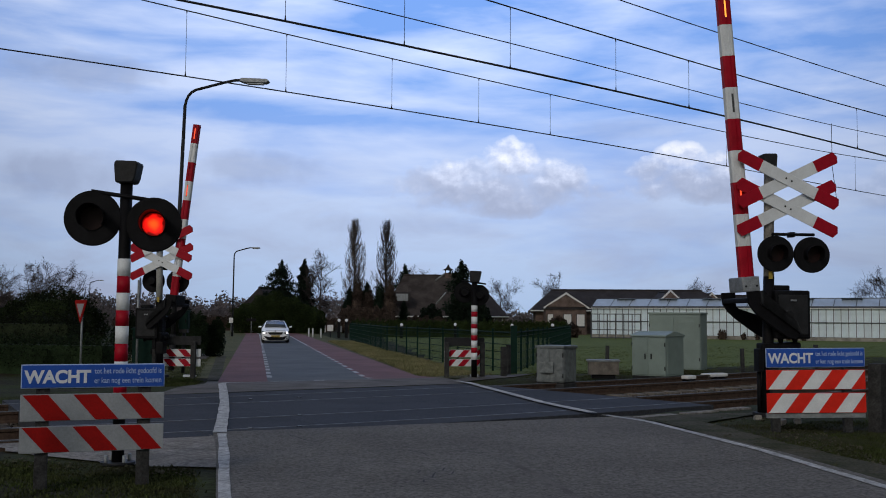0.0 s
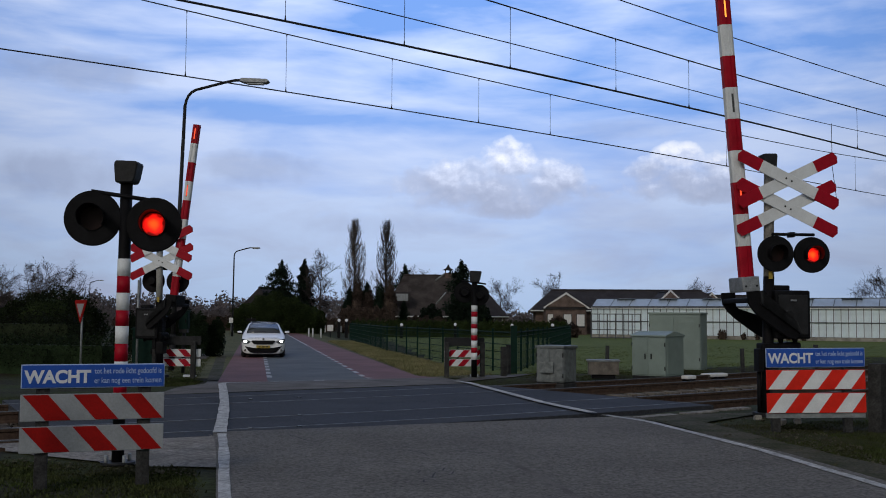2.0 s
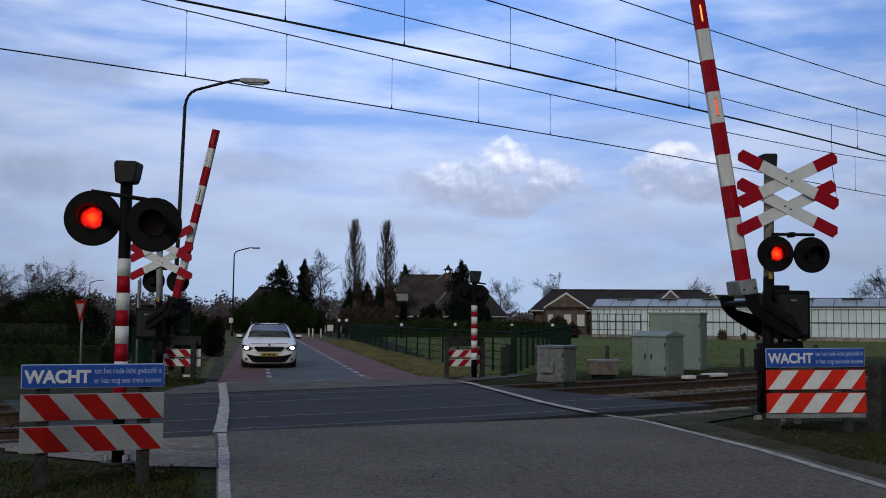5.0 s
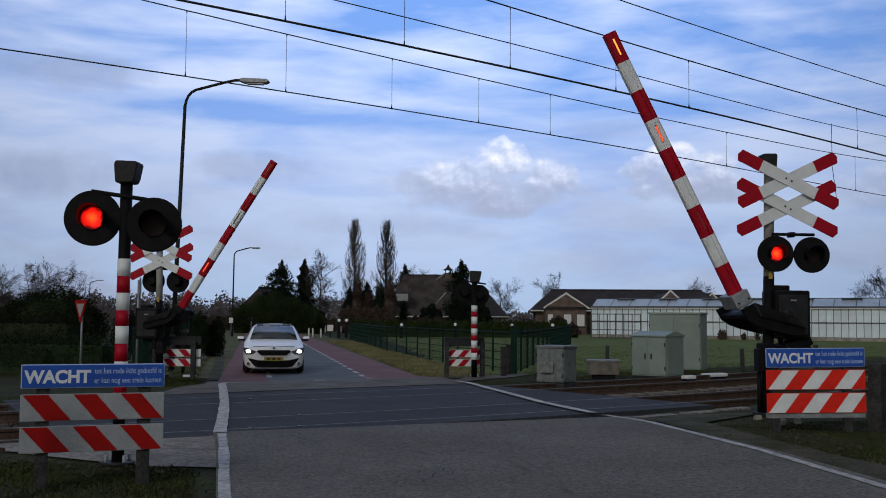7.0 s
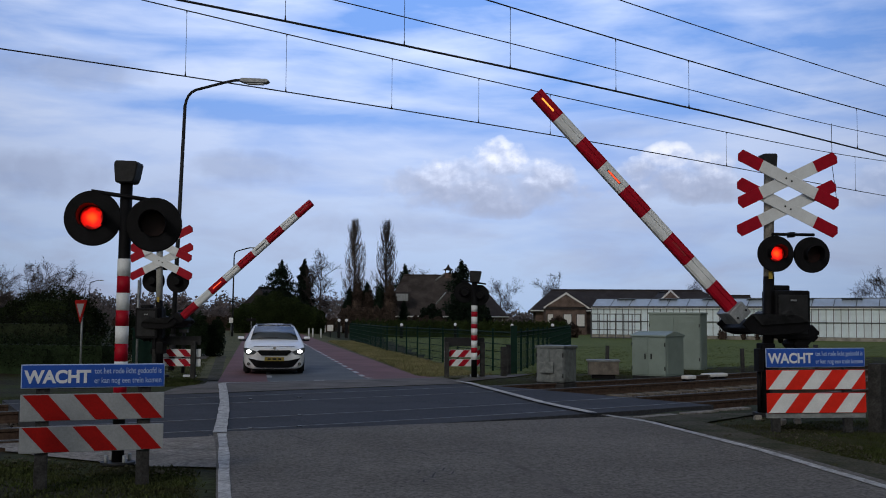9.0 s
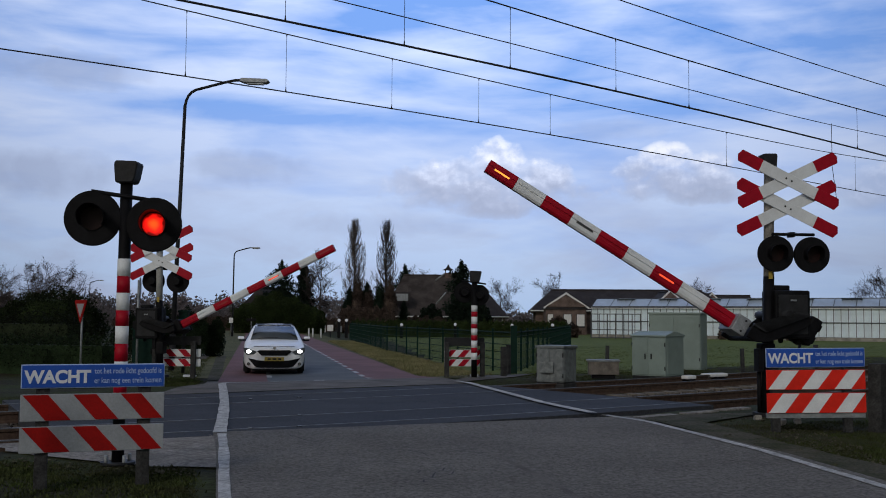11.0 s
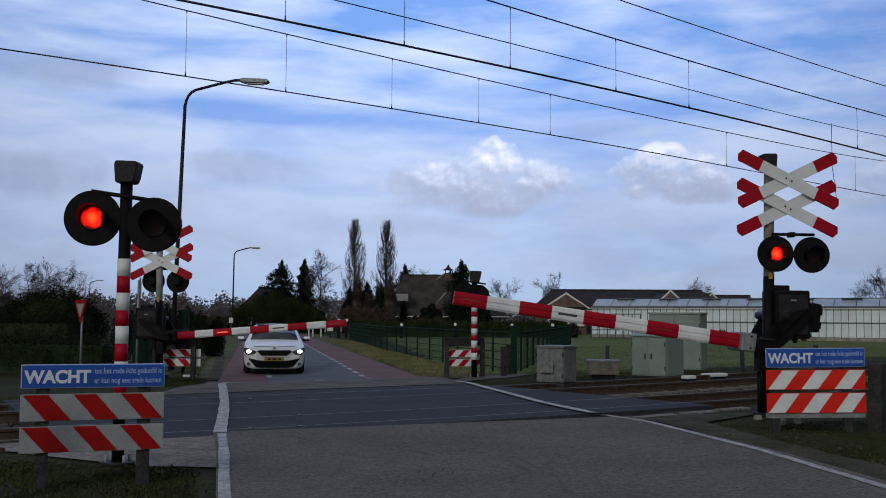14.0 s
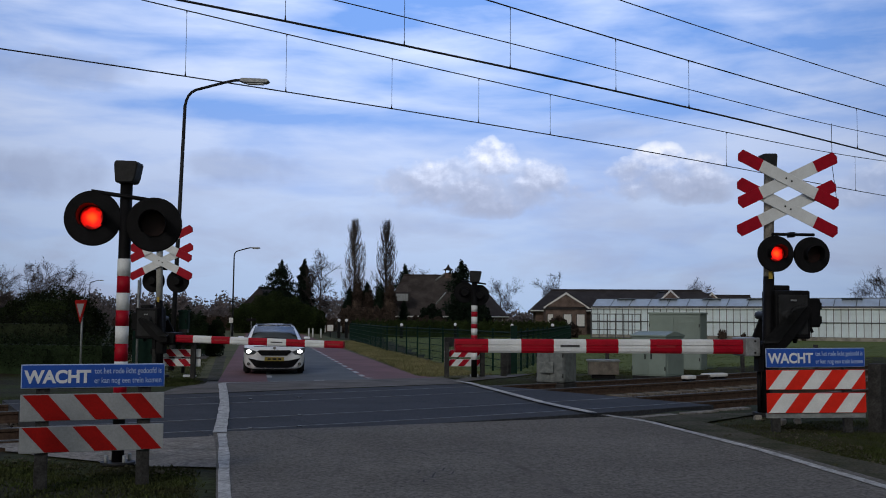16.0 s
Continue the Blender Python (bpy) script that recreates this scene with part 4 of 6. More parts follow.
# ---- street furniture ----
def street_lamp(m, h, arm, r=0.055, group="street lamps", label="tall dark street lamp with a curved arm"):
    t = thing("street_lamp", label, "street lamp", m, group)
    part("pole", rod((0, 0, 0), (0, 0, h * 0.90), r * 1.2, r * 0.8, seg=14), "dark", t)
    part("base_sleeve", rod((0, 0, 0), (0, 0, h * 0.12), r * 1.5, seg=14), "dark", t)
    pts = [(0, 0, h * 0.895), (0.012 * arm, 0, h * 0.917), (0.035 * arm, 0, h * 0.934), (0.07 * arm, 0, h * 0.946), (0.12 * arm, 0, h * 0.955), (0.47 * arm, 0, h * 0.985), (0.57 * arm, 0, h * 0.992), (0.68 * arm, 0, h * 0.995)]
    part("arm", bent(pts, r * 0.7), "dark", t)
    head = plate([(arm * 0.64, h * 0.990), (arm * 0.70, h * 0.984), (arm * 0.96, h * 0.985), (arm * 1.0, h * 0.992), (arm * 0.97, h * 0.999), (arm * 0.66, h * 1.0)], 0.26, Matrix.Translation((0, -0.13, 0)), 0.012)
    lum = part("luminaire", head, "galv", t, "grey street lamp head")
    part("diffuser", box((arm * 0.83, 0, h * 0.983), (arm * 0.2, 0.18, 0.05), None, 0.02), "white", lum)
    return t


def cabinet(name, label, m, w, d, h, material, doors=2, roof=0.06, gable=False, vents=0, category="cabinet"):
    t = thing(name, label, category, m)
    part("plinth", box((0, 0, 0.04), (w * 0.97, d * 0.97, 0.12), None, 0.01), "dark", t)
    part("body", box((0, 0, 0.08 + h / 2), (w, d, h), None, 0.012), material, t)
    for k in range(doors):
        dw = w / doors
        door = part("door", box((-w / 2 + dw * (k + 0.5), -d / 2 - 0.01, 0.08 + h * 0.5), (dw - 0.03, 0.02, h * 0.93), None, 0.006), material, t)
        part("handle", box((-w / 2 + dw * (k + 0.5) + dw * 0.32 * (1 if k % 2 == 0 else -1), -d / 2 - 0.03, 0.08 + h * 0.5), (0.03, 0.025, 0.14), None, 0.006), "black", door, "black lever handle")
        for hz in (0.2, 0.8):
            part("hinge", rod((-w / 2 + dw * (k + (0.03 if k % 2 == 0 else 0.97)), -d / 2 - 0.022, 0.08 + h * hz - 0.05), (-w / 2 + dw * (k + (0.03 if k % 2 == 0 else 0.97)), -d / 2 - 0.022, 0.08 + h * hz + 0.05), 0.014, seg=6), "dark", door)
        for v in range(vents):
            part("vent", box((-w / 2 + dw * (k + 0.28 + 0.44 * v), -d / 2 - 0.024, 0.08 + h * 0.86), (0.14, 0.012, 0.07), None, 0.006), "sage", door, "ribbed vent hood")
    part("side_plate", box((w / 2 + 0.006, 0, 0.08 + h * 0.5), (0.012, d * 0.86, h * 0.9), None, 0.004), material, t)
    top = 0.08 + h
    if gable:
        part("roof", plate([(-d / 2 - 0.05, top), (d / 2 + 0.05, top), (d / 2 + 0.03, top + 0.04), (d / 4, top + 0.10), (0.10, top + 0.14), (-0.10, top + 0.14), (-d / 4, top + 0.10), (-d / 2 - 0.03, top + 0.04)], w + 0.06, Matrix.Rotation(radians(90), 4, "Z") @ Matrix.Translation((0, -w / 2 - 0.03, 0)), 0.008), material, t)
    else:
        part("roof", box((0, 0, top + roof / 2), (w + 0.06, d + 0.06, roof), None, 0.015), material, t)
    return t


def make_street_things():
    street_lamp(pose(-7.84, 29.6, -0.05, 0, 1.6, 0), 8.62, 2.46, 0.06)
    street_lamp(pose(-18.3, 88.8, -0.18, 0, 0.4, 0), 7.8, 2.3, 0.07)
    street_lamp(pose(-52, 150, -0.18, 0, 0, 0), 7.0, 2.0, 0.07, label="distant thin street lamp behind the hedges")
    # give-way sign and a sign seen from its edge
    t = thing("give_way_sign", "red and white triangular give-way sign on a thin post", "traffic sign", pose(-9.05, 25.6, -0.03, 0, 0, -42))
    part("post", rod((0, 0, 0), (0, 0, 1.95), 0.027, seg=10), "galv", t)
    part("sign_plate", plate([(-0.30, 1.90), (0, 1.34), (0.30, 1.90), (0.26, 1.93), (-0.26, 1.93)], 0.02, Matrix.Translation((0, -0.05, 0)), 0.003), "dull_red", t, "red triangular plate")
    part("sign_face", plate([(-0.19, 1.84), (0, 1.49), (0.19, 1.84)], 0.004, Matrix.Translation((0, -0.056, 0))), "dull_white", t, "white sign centre")
    t = thing("road_sign", "round grey road sign seen from its edge", "traffic sign", pose(-7.95, 26.6, -0.05, 0, 1.2, 102))
    part("post", rod((0, 0, 0), (0, 0, 2.5), 0.03, seg=10), "galv", t)
    part("sign_plate", plate([(0.11 * math.cos(a) * 2.6, 2.3 + 0.28 * math.sin(a)) for a in np.linspace(0, 2 * math.pi, 25)[:-1]], 0.02, Matrix.Translation((0, -0.05, 0)), 0.003), "galv", t)
    # cabinets
    cabinet("relay_cabinet", "weathered galvanised relay cabinet with a small side box", pose(2.73, 24.45, -0.06, 0, 0, -34), 0.72, 0.66, 0.80, "zinc", 2)
    t = bpy.data.objects["relay_cabinet"]
    part("foundation", box((0, 0, -0.13), (0.74, 0.68, 0.36), None, 0.02), "plank", t, "stained concrete foundation")
    part("meter_box", box((-0.05, -0.38, 0.42), (0.36, 0.1, 0.26), None, 0.02), "zinc", t, "small bolted box")
    t = thing("cable_box", "low grey concrete box on a short foot", "cable box", pose(4.2, 26.7, -0.02, 0, 0, -6))
    part("foot", box((0, 0, 0.1), (0.6, 0.4, 0.2), None, 0.01), "black", t)
    part("body", box((0, 0, 0.27), (0.78, 0.55, 0.34), None, 0.015), "sleeper", t)
    part("lid", box((0, 0, 0.455), (0.86, 0.6, 0.05), None, 0.015), "zinc", t)
    cabinet("switch_cabinet", "pale green switch cabinet with a ridged lid", pose(5.80, 27.5, -0.06, 0, 0, -40), 1.0, 1.02, 1.04, "sage", 2, gable=True)
    cabinet("switch_cabinet", "tall pale green switch cabinet with vents", pose(7.36, 31.9, -0.12, 0, 0, -30), 1.62, 0.75, 1.72, "sage", 2, vents=2)
    bpy.data.objects["switch_cabinet.001"]["label"] = "tall pale green switch cabinet with vents"
    for x, y, w in ((6.55, 27.2, 0.34), (7.55, 28.4, 0.86)):
        t = thing("cable_cover", "white plastic cable cover lying beside the railway", "cable cover", pose(x, y, -0.12, 0, 0, 35), "cable covers")
        part("shell", box((0, 0, 0.11), (w, 0.26, 0.1), None, 0.04), "shutoff", t)
        part("base", box((0, 0, 0.04), (w * 0.8, 0.2, 0.08), None, 0.01), "black", t)
    # dark green bin-like cabinet and a grey box near the far barrier
    cabinet("utility_cabinet", "dark green utility cabinet by the far barrier", pose(-7.9, 27.2, -0.06, 0, 0, 6), 0.6, 0.5, 1.12, "green_fence", 1, category="cabinet")
    t = cabinet("control_box", "small dark green control box on a pole", pose(-7.6, 30.0, 1.05, 0, 0, 0), 0.26, 0.24, 0.5, "green_fence", 1, category="control box")
    part("post", rod((0, 0, -1.2), (0, 0, 0.0), 0.05, seg=10), "dark", t)
    t = thing("kerb_marker", "small white kerb stone lying in the grass", "kerb stone", pose(-6.35, 25.75, 0.02, 0, 0, 10))
    part("stone", box((0, 0, 0), (0.32, 0.14, 0.05), None, 0.012), "white", t)
    # wooden posts and wire along the railway, near barrier side and in the meadow
    for i, (x, y, h, w) in enumerate([(5.98, 14.1, 0.95, 0.22), (6.95, 14.9, 0.7, 0.14), (-3.64, 8.3, 1.08, 0.1), (1.62, 26.9, 0.8, 0.14), (1.85, 28.6, 0.85, 0.12), (8.7, 29.6, 0.72, 0.1), (5.7, 35.4, 0.8, 0.12), (11.5, 31.5, 0.8, 0.12)]):
        t = thing("fence_post", "grey weathered wooden fence post", "fence post", pose(x, y, plain_z(x, y) - 0.05, random.uniform(-2, 2), random.uniform(-2, 2), random.uniform(0, 60)), "wooden fence posts")
        part("post", box((0, 0, h / 2), (w, w * 0.8, h + 0.05), None, 0.012), "plank", t)
    # white posts, boards and globes by the far verge
    for x, y, h in ((-19.6, 112, 0.9), (-18.2, 110, 0.9), (-16.6, 108, 1.0), (-22.6, 122, 0.9), (-13.8, 120, 0.8)):
        t = thing("verge_post", "short pale verge post", "bollard", pose(x, y, -0.2), "verge posts")
        part("post", box((0, 0, h / 2), (0.14, 0.1, h), None, 0.02), "trim", t)
        part("reflector", box((0, -0.056, h * 0.8), (0.08, 0.01, 0.12)), "dark", t)
    t = thing("notice_board", "white notice board on a post by the hedge", "notice board", pose(-9.45, 86, -0.18))
    part("post", rod((0, 0.04, 0), (0, 0.04, 1.1), 0.05, seg=10), "dark", t)
    part("board", box((0, 0, 0.82), (0.5, 0.04, 0.52), None, 0.01), "trim", t)
    t = thing("letter_box", "grey letter box on a post", "letter box", pose(-8.65, 86, -0.18))
    part("post", rod((0, 0.04, 0), (0, 0.04, 0.9), 0.05, seg=10), "dark", t)
    part("box", box((0, 0, 0.75), (0.32, 0.2, 0.5), None, 0.02), "galv", t)
    for x, y, h in ((-8.62, 85, 1.35), (-8.0, 85, 1.35), (-3.45, 86, 1.0), (1.1, 88, 1.05), (6.0, 88, 1.0), (9.5, 88, 1.05)):
        t = thing("globe_lamp", "white globe garden lamp on a brick pier", "garden lamp", pose(x, y, -0.18), "globe lamps")
        part("pier", box((0, 0, h / 2), (0.24, 0.24, h), None, 0.02), "black", t)
        g = bmesh.new()
        bmesh.ops.create_uvsphere(g, u_segments=16, v_segments=10, radius=0.13, matrix=Matrix.Translation((0, 0, h + 0.13)))
        part("globe", g, "globe", t, "white globe")
    for x, y, z in ((-18.35, 88.5, 1.15), (-16.6, 88.5, 1.2)):
        t = thing("name_sign", "small sign on the street lamp pole", "sign", pose(x, y, -0.18))
        part("post", rod((0, 0.05, 0), (0, 0.05, z + 0.45), 0.03, seg=8), "galv", t)
        part("sign_plate", box((0, 0, z + 0.25), (0.34 if z < 1.2 else 0.8, 0.03, 0.45 if z < 1.2 else 0.24), None, 0.005), "trim" if z < 1.2 else "black", t)
    # green mesh fence of the meadow
    t = thing("mesh_fence", "dark green steel mesh fence along the meadow", "fence")
    line = [(2.2, 31.4), (-2.7, 50.0), (-7.2, 79.0)]
    line2 = [(2.2, 31.4), (4.6, 44.0), (8.2, 65.0)]
    n = 0
    for pts, cut in ((line, 18), (line2, 13)):
        for i in range(cut):
            s = i / cut * (len(pts) - 1)
            k = min(int(s), len(pts) - 2)
            f = s - k
            x, y = pts[k][0] + (pts[k + 1][0] - pts[k][0]) * f, pts[k][1] + (pts[k + 1][1] - pts[k][1]) * f
            part("post", box((x, y, 0.48), (0.07, 0.07, 1.42), None, 0.008), "green_fence", t)
    for (x0, y0), (x1, y1) in zip(line[:-1] + line2[:-1], line[1:] + line2[1:]):
        bm = bmesh.new()
        L = math.hypot(x1 - x0, y1 - y0)
        for z in (-0.05, 0.2, 0.45, 0.7, 0.95, 1.08):
            rod((x0, y0, z), (x1, y1, z), 0.012 if z < 1 else 0.025, seg=4, bm=bm, smooth=False)
        verts, faces = [], []
        for i in range(int(L / 0.11)):
            f = (i + 0.5) * 0.11 / L
            x, y = x0 + (x1 - x0) * f, y0 + (y1 - y0) * f
            o = len(verts)
            for z in (-0.15, 1.1):
                verts += [(x - 0.0035, y - 0.003, z), (x + 0.0035, y - 0.003, z), (x, y + 0.004, z)]
            faces += [(o, o + 1, o + 4, o + 3), (o + 1, o + 2, o + 5, o + 4), (o + 2, o, o + 3, o + 5)]
        me = data_mesh("wires", verts, faces)
        bm.from_mesh(me)
        bpy.data.meshes.remove(me)
        part("mesh_panel", bm, "green_fence", t)
    part("corner_post", box((2.2, 31.4, 0.5), (0.19, 0.12, 1.6), None, 0.01), "green_fence", t, "thick green corner post")


# ---- houses ----
def gable_house(name, label, m, w, d, eave, ridge, roof_mat, wall_mat, hip=0.0, overhang=0.4, windows=(), trim=None, chimney=None):
    """A house with its long side along x: walls, a pitched roof with thickness, windows (x, z, w, h) in the front."""
    t = thing(name, label, "house", m)
    wall = bmesh.new()
    box((0, 0, eave / 2), (w, d, eave), None, 0.0, wall)
    part("wall", wall, wall_mat, t)
    if not hip:
        for s in (-1, 1):
            part("gable_wall", plate([(-d / 2, eave), (d / 2, eave), (0, ridge - 0.1)], 0.3, Matrix.Translation((s * (w / 2 - 0.16) - 0.15, 0, 0)) @ Matrix.Rotation(radians(90), 4, "Z") @ Matrix.Translation((0, -0.3 if s > 0 else 0, 0))), wall_mat, t)
    rb = bmesh.new()
    o = overhang
    drop = (ridge - eave) / (d / 2) * o
    a = [(-w / 2 - o, -d / 2 - o, eave - drop), (w / 2 + o, -d / 2 - o, eave - drop), (w / 2 + o - hip, 0, ridge), (-w / 2 - o + hip, 0, ridge)]
    b = [(x, -y, z) for x, y, z in a]
    up = [rb.verts.new(p) for p in a[:2]] + [rb.verts.new(p) for p in b[1::-1]] + [rb.verts.new(a[2]), rb.verts.new(a[3])]
    lo = [rb.verts.new((v.co.x, v.co.y, v.co.z - 0.22)) for v in up]
    for q, (i0, i1, i2, i3) in enumerate([(0, 1, 4, 5), (2, 3, 5, 4)]):
        rb.faces.new([up[i] for i in (i0, i1, i2, i3)])
        rb.faces.new([lo[i] for i in (i3, i2, i1, i0)])
    rb.faces.new((up[1], up[2], up[4])), rb.faces.new((up[3], up[0], up[5]))
    for i0, i1 in ((0, 1), (1, 2), (2, 3), (3, 0)):
        rb.faces.new((lo[i0], lo[i1], up[i1], up[i0]))
    bmesh.ops.recalc_face_normals(rb, faces=rb.faces[:])
    part("roof", rb, roof_mat, t)
    part("ridge_tiles", rod((-w / 2 - o + hip, 0, ridge + 0.02), (w / 2 + o - hip, 0, ridge + 0.02), 0.12, seg=8), roof_mat, t)
    if trim:
        part("gutter", rod((-w / 2 - o, -d / 2 - o - 0.06, eave - drop - 0.02), (w / 2 + o, -d / 2 - o - 0.06, eave - drop - 0.02), 0.08, seg=8), trim, t)
    for x, z, ww, hh, mat in windows:
        win = part("window", box((x, -d / 2 - 0.02, z), (ww, 0.08, hh), None, 0.01), "trim", t, "white window frame")
        part("pane", box((x, -d / 2 - 0.07, z), (ww * 0.82, 0.03, hh * 0.84)), mat, win)
    if chimney:
        cx, cz = chimney
        ch = part("chimney", box((cx, 0, cz - 0.7), (0.95, 0.7, 1.5), None, 0.02), "brick", t, "brick chimney with a small cap")
        for sx in (-0.35, 0.35):
            part("cap_leg", box((cx + sx, 0, cz + 0.25), (0.1, 0.5, 0.4)), "tile", ch)
        part("cap", plate([(cx - 0.75, cz + 0.42), (cx + 0.75, cz + 0.42), (cx + 0.25, cz + 0.7), (cx, cz + 1.15), (cx - 0.25, cz + 0.7)], 0.8, Matrix.Translation((0, -0.4, 0))), "tile", ch)
    return t


def make_houses():
    gable_house("farmhouse", "dark thatched farmhouse with a capped chimney behind trees", pose(-1.3, 133, -0.2, 0, 0, 4), 12.6, 10.0, 2.6, 7.3, "thatch", "brick", 3.2, 0.7,
                [(-4.2, 1.6, 0.9, 1.2, "pane"), (-2.2, 1.6, 1.6, 1.2, "pane"), (1.0, 1.6, 1.8, 1.2, "pane"), (3.6, 1.6, 0.9, 1.2, "pane")], "trim", (2.0, 7.6))
    t = bpy.data.objects["farmhouse"]
    inv = t.matrix_basis.inverted()
    for a, b in (((-0.91, 126.0, 6.2), (0.2, 126.0, 7.05)), ((-0.83, 127.0, 3.3), (0.42, 127.0, 4.8))):
        part("verge_board", rod(inv @ Vector(a), inv @ Vector(b), 0.09, seg=6), "galv", t, "pale verge board")
    part("dormer", box(inv @ Vector((-5.1, 127.6, 4.1)), (2.1, 1.6, 1.3), None, 0.05), "tile", t)
    part("dormer_window", box(inv @ Vector((-5.1, 126.75, 4.1)), (1.6, 0.1, 0.9), None, 0.02), "galv", t, "pale dormer window")
    gable_house("farmhouse_wing", "dark tiled wing of the farmhouse with white frames", pose(5.0, 131, -0.2, 0, 0, 2), 5.2, 8, 2.3, 5.0, "tile", "brick", 2.2, 0.5,
                [(-1.0, 1.5, 1.1, 1.4, "pane"), (0.4, 1.5, 1.1, 1.4, "pane"), (1.8, 1.5, 1.1, 1.4, "pane")], "trim")
    t = gable_house("bungalow", "brown brick bungalow with a dark tiled roof", pose(22.0, 122, -0.2, 0, 0, -3), 22.0, 9.0, 3.0, 5.2, "tile", "brick", 2.6, 0.6,
                [(-9.6, 1.6, 0.9, 1.0, "pane"), (-8.2, 1.6, 1.2, 1.2, "trim")], "trim")
    part("antenna", rod((-9.0, 0, 5.0), (-9.0, 0, 7.2), 0.03, seg=6), "dark", t)
    part("antenna_arm", rod((-9.5, 0, 7.0), (-8.5, 0, 7.0), 0.03, seg=6), "dark", t)
    g = gable_house("bungalow_gable", "brick front gable with white verge boards and blinds", pose(15.3, 114.6, -0.2, 0, 0, 0), 6.4, 4.5, 3.1, 4.5, "tile", "brick", 0.0, 0.15, [])
    g.matrix_basis = pose(13.85, 116.5, -0.2, 0, 0, 88)
    for s in (-1, 1):
        part("verge_board", plate([(s * 2.5, 2.85), (s * 2.5, 3.05), (0, 4.72), (0, 4.48)], 0.12, Matrix.Rotation(radians(-90), 4, "Z") @ Matrix.Translation((0, -3.46, 0))), "trim", g, "white verge board")
    for x, w in ((-1.75, 0.7), (0.15, 1.0), (1.6, 1.0)):
        win = part("window", box((-3.24, -x, 1.55), (0.06, w, 1.5), None, 0.01), "dark", g, "dark window frame")
        part("blind", box((-3.28, -x, 1.6), (0.04, w * 0.84, 1.3)), "trim", win, "white blind")
    part("upper_window", box((-3.24, -0.1, 3.35), (0.06, 1.5, 0.6), None, 0.01), "pane", g, "dark upper window")
    gable_house("outhouse", "low dark-roofed outhouse among bushes", pose(-23.2, 138, -0.2, 0, 0, 70), 6, 7, 2.4, 5.6, "tile", "brick", 0, 0.4, [], "trim")
    gable_house("far_house", "distant house with white verge boards behind the greenhouse", pose(34.5, 150, -0.2, 0, 0, 75), 7, 8, 3.2, 5.6, "tile", "brick", 0, 0.4, [])
    gable_house("far_house", "distant dark-roofed house behind the greenhouse", pose(41, 152, -0.2, 0, 0, 0), 9, 8, 3.0, 5.4, "tile", "brick", 0, 0.4, [])
    for x, y, w in ((25.4, 116.6, 2.6), (38.6, 149, 3.0)):
        t = gable_house("roof_gable", "small roof gable with white verge boards", pose(x, y, -0.2, 0, 0, 90), 6.0, w, 3.7 if y < 120 else 4.0, 4.9 if y < 120 else 5.5, "tile", "brick", 0.0, 0.1, [])
        for s in (-1, 1):
            part("verge_board", plate([(s * (w / 2 + 0.25), 3.4), (s * (w / 2 + 0.25), 3.65), (0, 5.1), (0, 4.85)] if y < 120 else [(s * (w / 2 + 0.25), 3.7), (s * (w / 2 + 0.25), 3.95), (0, 5.7), (0, 5.42)], 0.12, Matrix.Rotation(radians(-90), 4, "Z") @ Matrix.Translation((0, -3.2, 0))), "trim", t, "white verge board")
    # greenhouse: white glazed wall with dark bars under a low glass roof
    t = thing("greenhouse", "long white-glazed greenhouse with dark glazing bars", "greenhouse", pose(14.2, 97, -0.2, 0, 0, -27))
    L, E, R, D = 42.0, 2.9, 3.65, 26.0
    part("plinth", box((L / 2, 0, 0.15), (L, 0.2, 0.3), None, 0.01), "concrete", t)
    n = int(L / 0.6)
    me = None
    for row, (z0, z1) in enumerate(((0.32, 1.52), (1.6, E - 0.06))):
        bm = box((0, 0, 0), (0.57, 0.04, z1 - z0), None, 0.004)
        me = bpy.data.meshes.new("wall_pane")
        bm.to_mesh(me)
        bm.free()
        for k in range(n):
            ob = part_of("wall_pane", me, "gh_pane", t)
            ob.matrix_basis = pose(0.3 + 0.6 * k, 0.03, (z0 + z1) / 2)
    for k in range(n + 1):
        part("glazing_bar", box((0.6 * k, 0, E / 2 + 0.1), (0.045, 0.1, E - 0.2)), "gh_bar", t)
    for z, h in ((1.56, 0.08), (E, 0.16), (0.3, 0.05)):
        part("rail", box((L / 2, -0.02, z), (L, 0.14, h), None, 0.01), "gh_bar", t)
    part("gutter", box((L / 2, -0.14, E - 0.12), (L + 0.4, 0.16, 0.07), None, 0.01), "trim", t, "pale gutter")
    k = 0
    while k * 3.2 < D:
        y0 = k * 3.2
        for s in (0, 1):
            bm = bmesh.new()
            a, b = (y0, E), (y0 + 1.6, R)
            if s:
                a, b = (y0 + 1.6, R), (y0 + 3.2, E)
            vs = [bm.verts.new(p) for p in ((0, a[0], a[1]), (L, a[0], a[1]), (L, b[0], b[1]), (0, b[0], b[1]))]
            f = bm.faces.new(vs)
            ex = bmesh.ops.extrude_face_region(bm, geom=[f])
            bmesh.ops.translate(bm, verts=[v for v in ex["geom"] if isinstance(v, bmesh.types.BMVert)], vec=(0, 0, 0.04))
            bmesh.ops.recalc_face_normals(bm, faces=bm.faces[:])
            part("roof_slope", bm, "gh_roof", t)
        k += 1
    for i in range(0, n + 1, 3):
        part("roof_bar", rod((0.6 * i, -0.02, E + 0.05), (0.6 * i, 1.6, R + 0.06), 0.03, seg=4), "gh_bar", t)
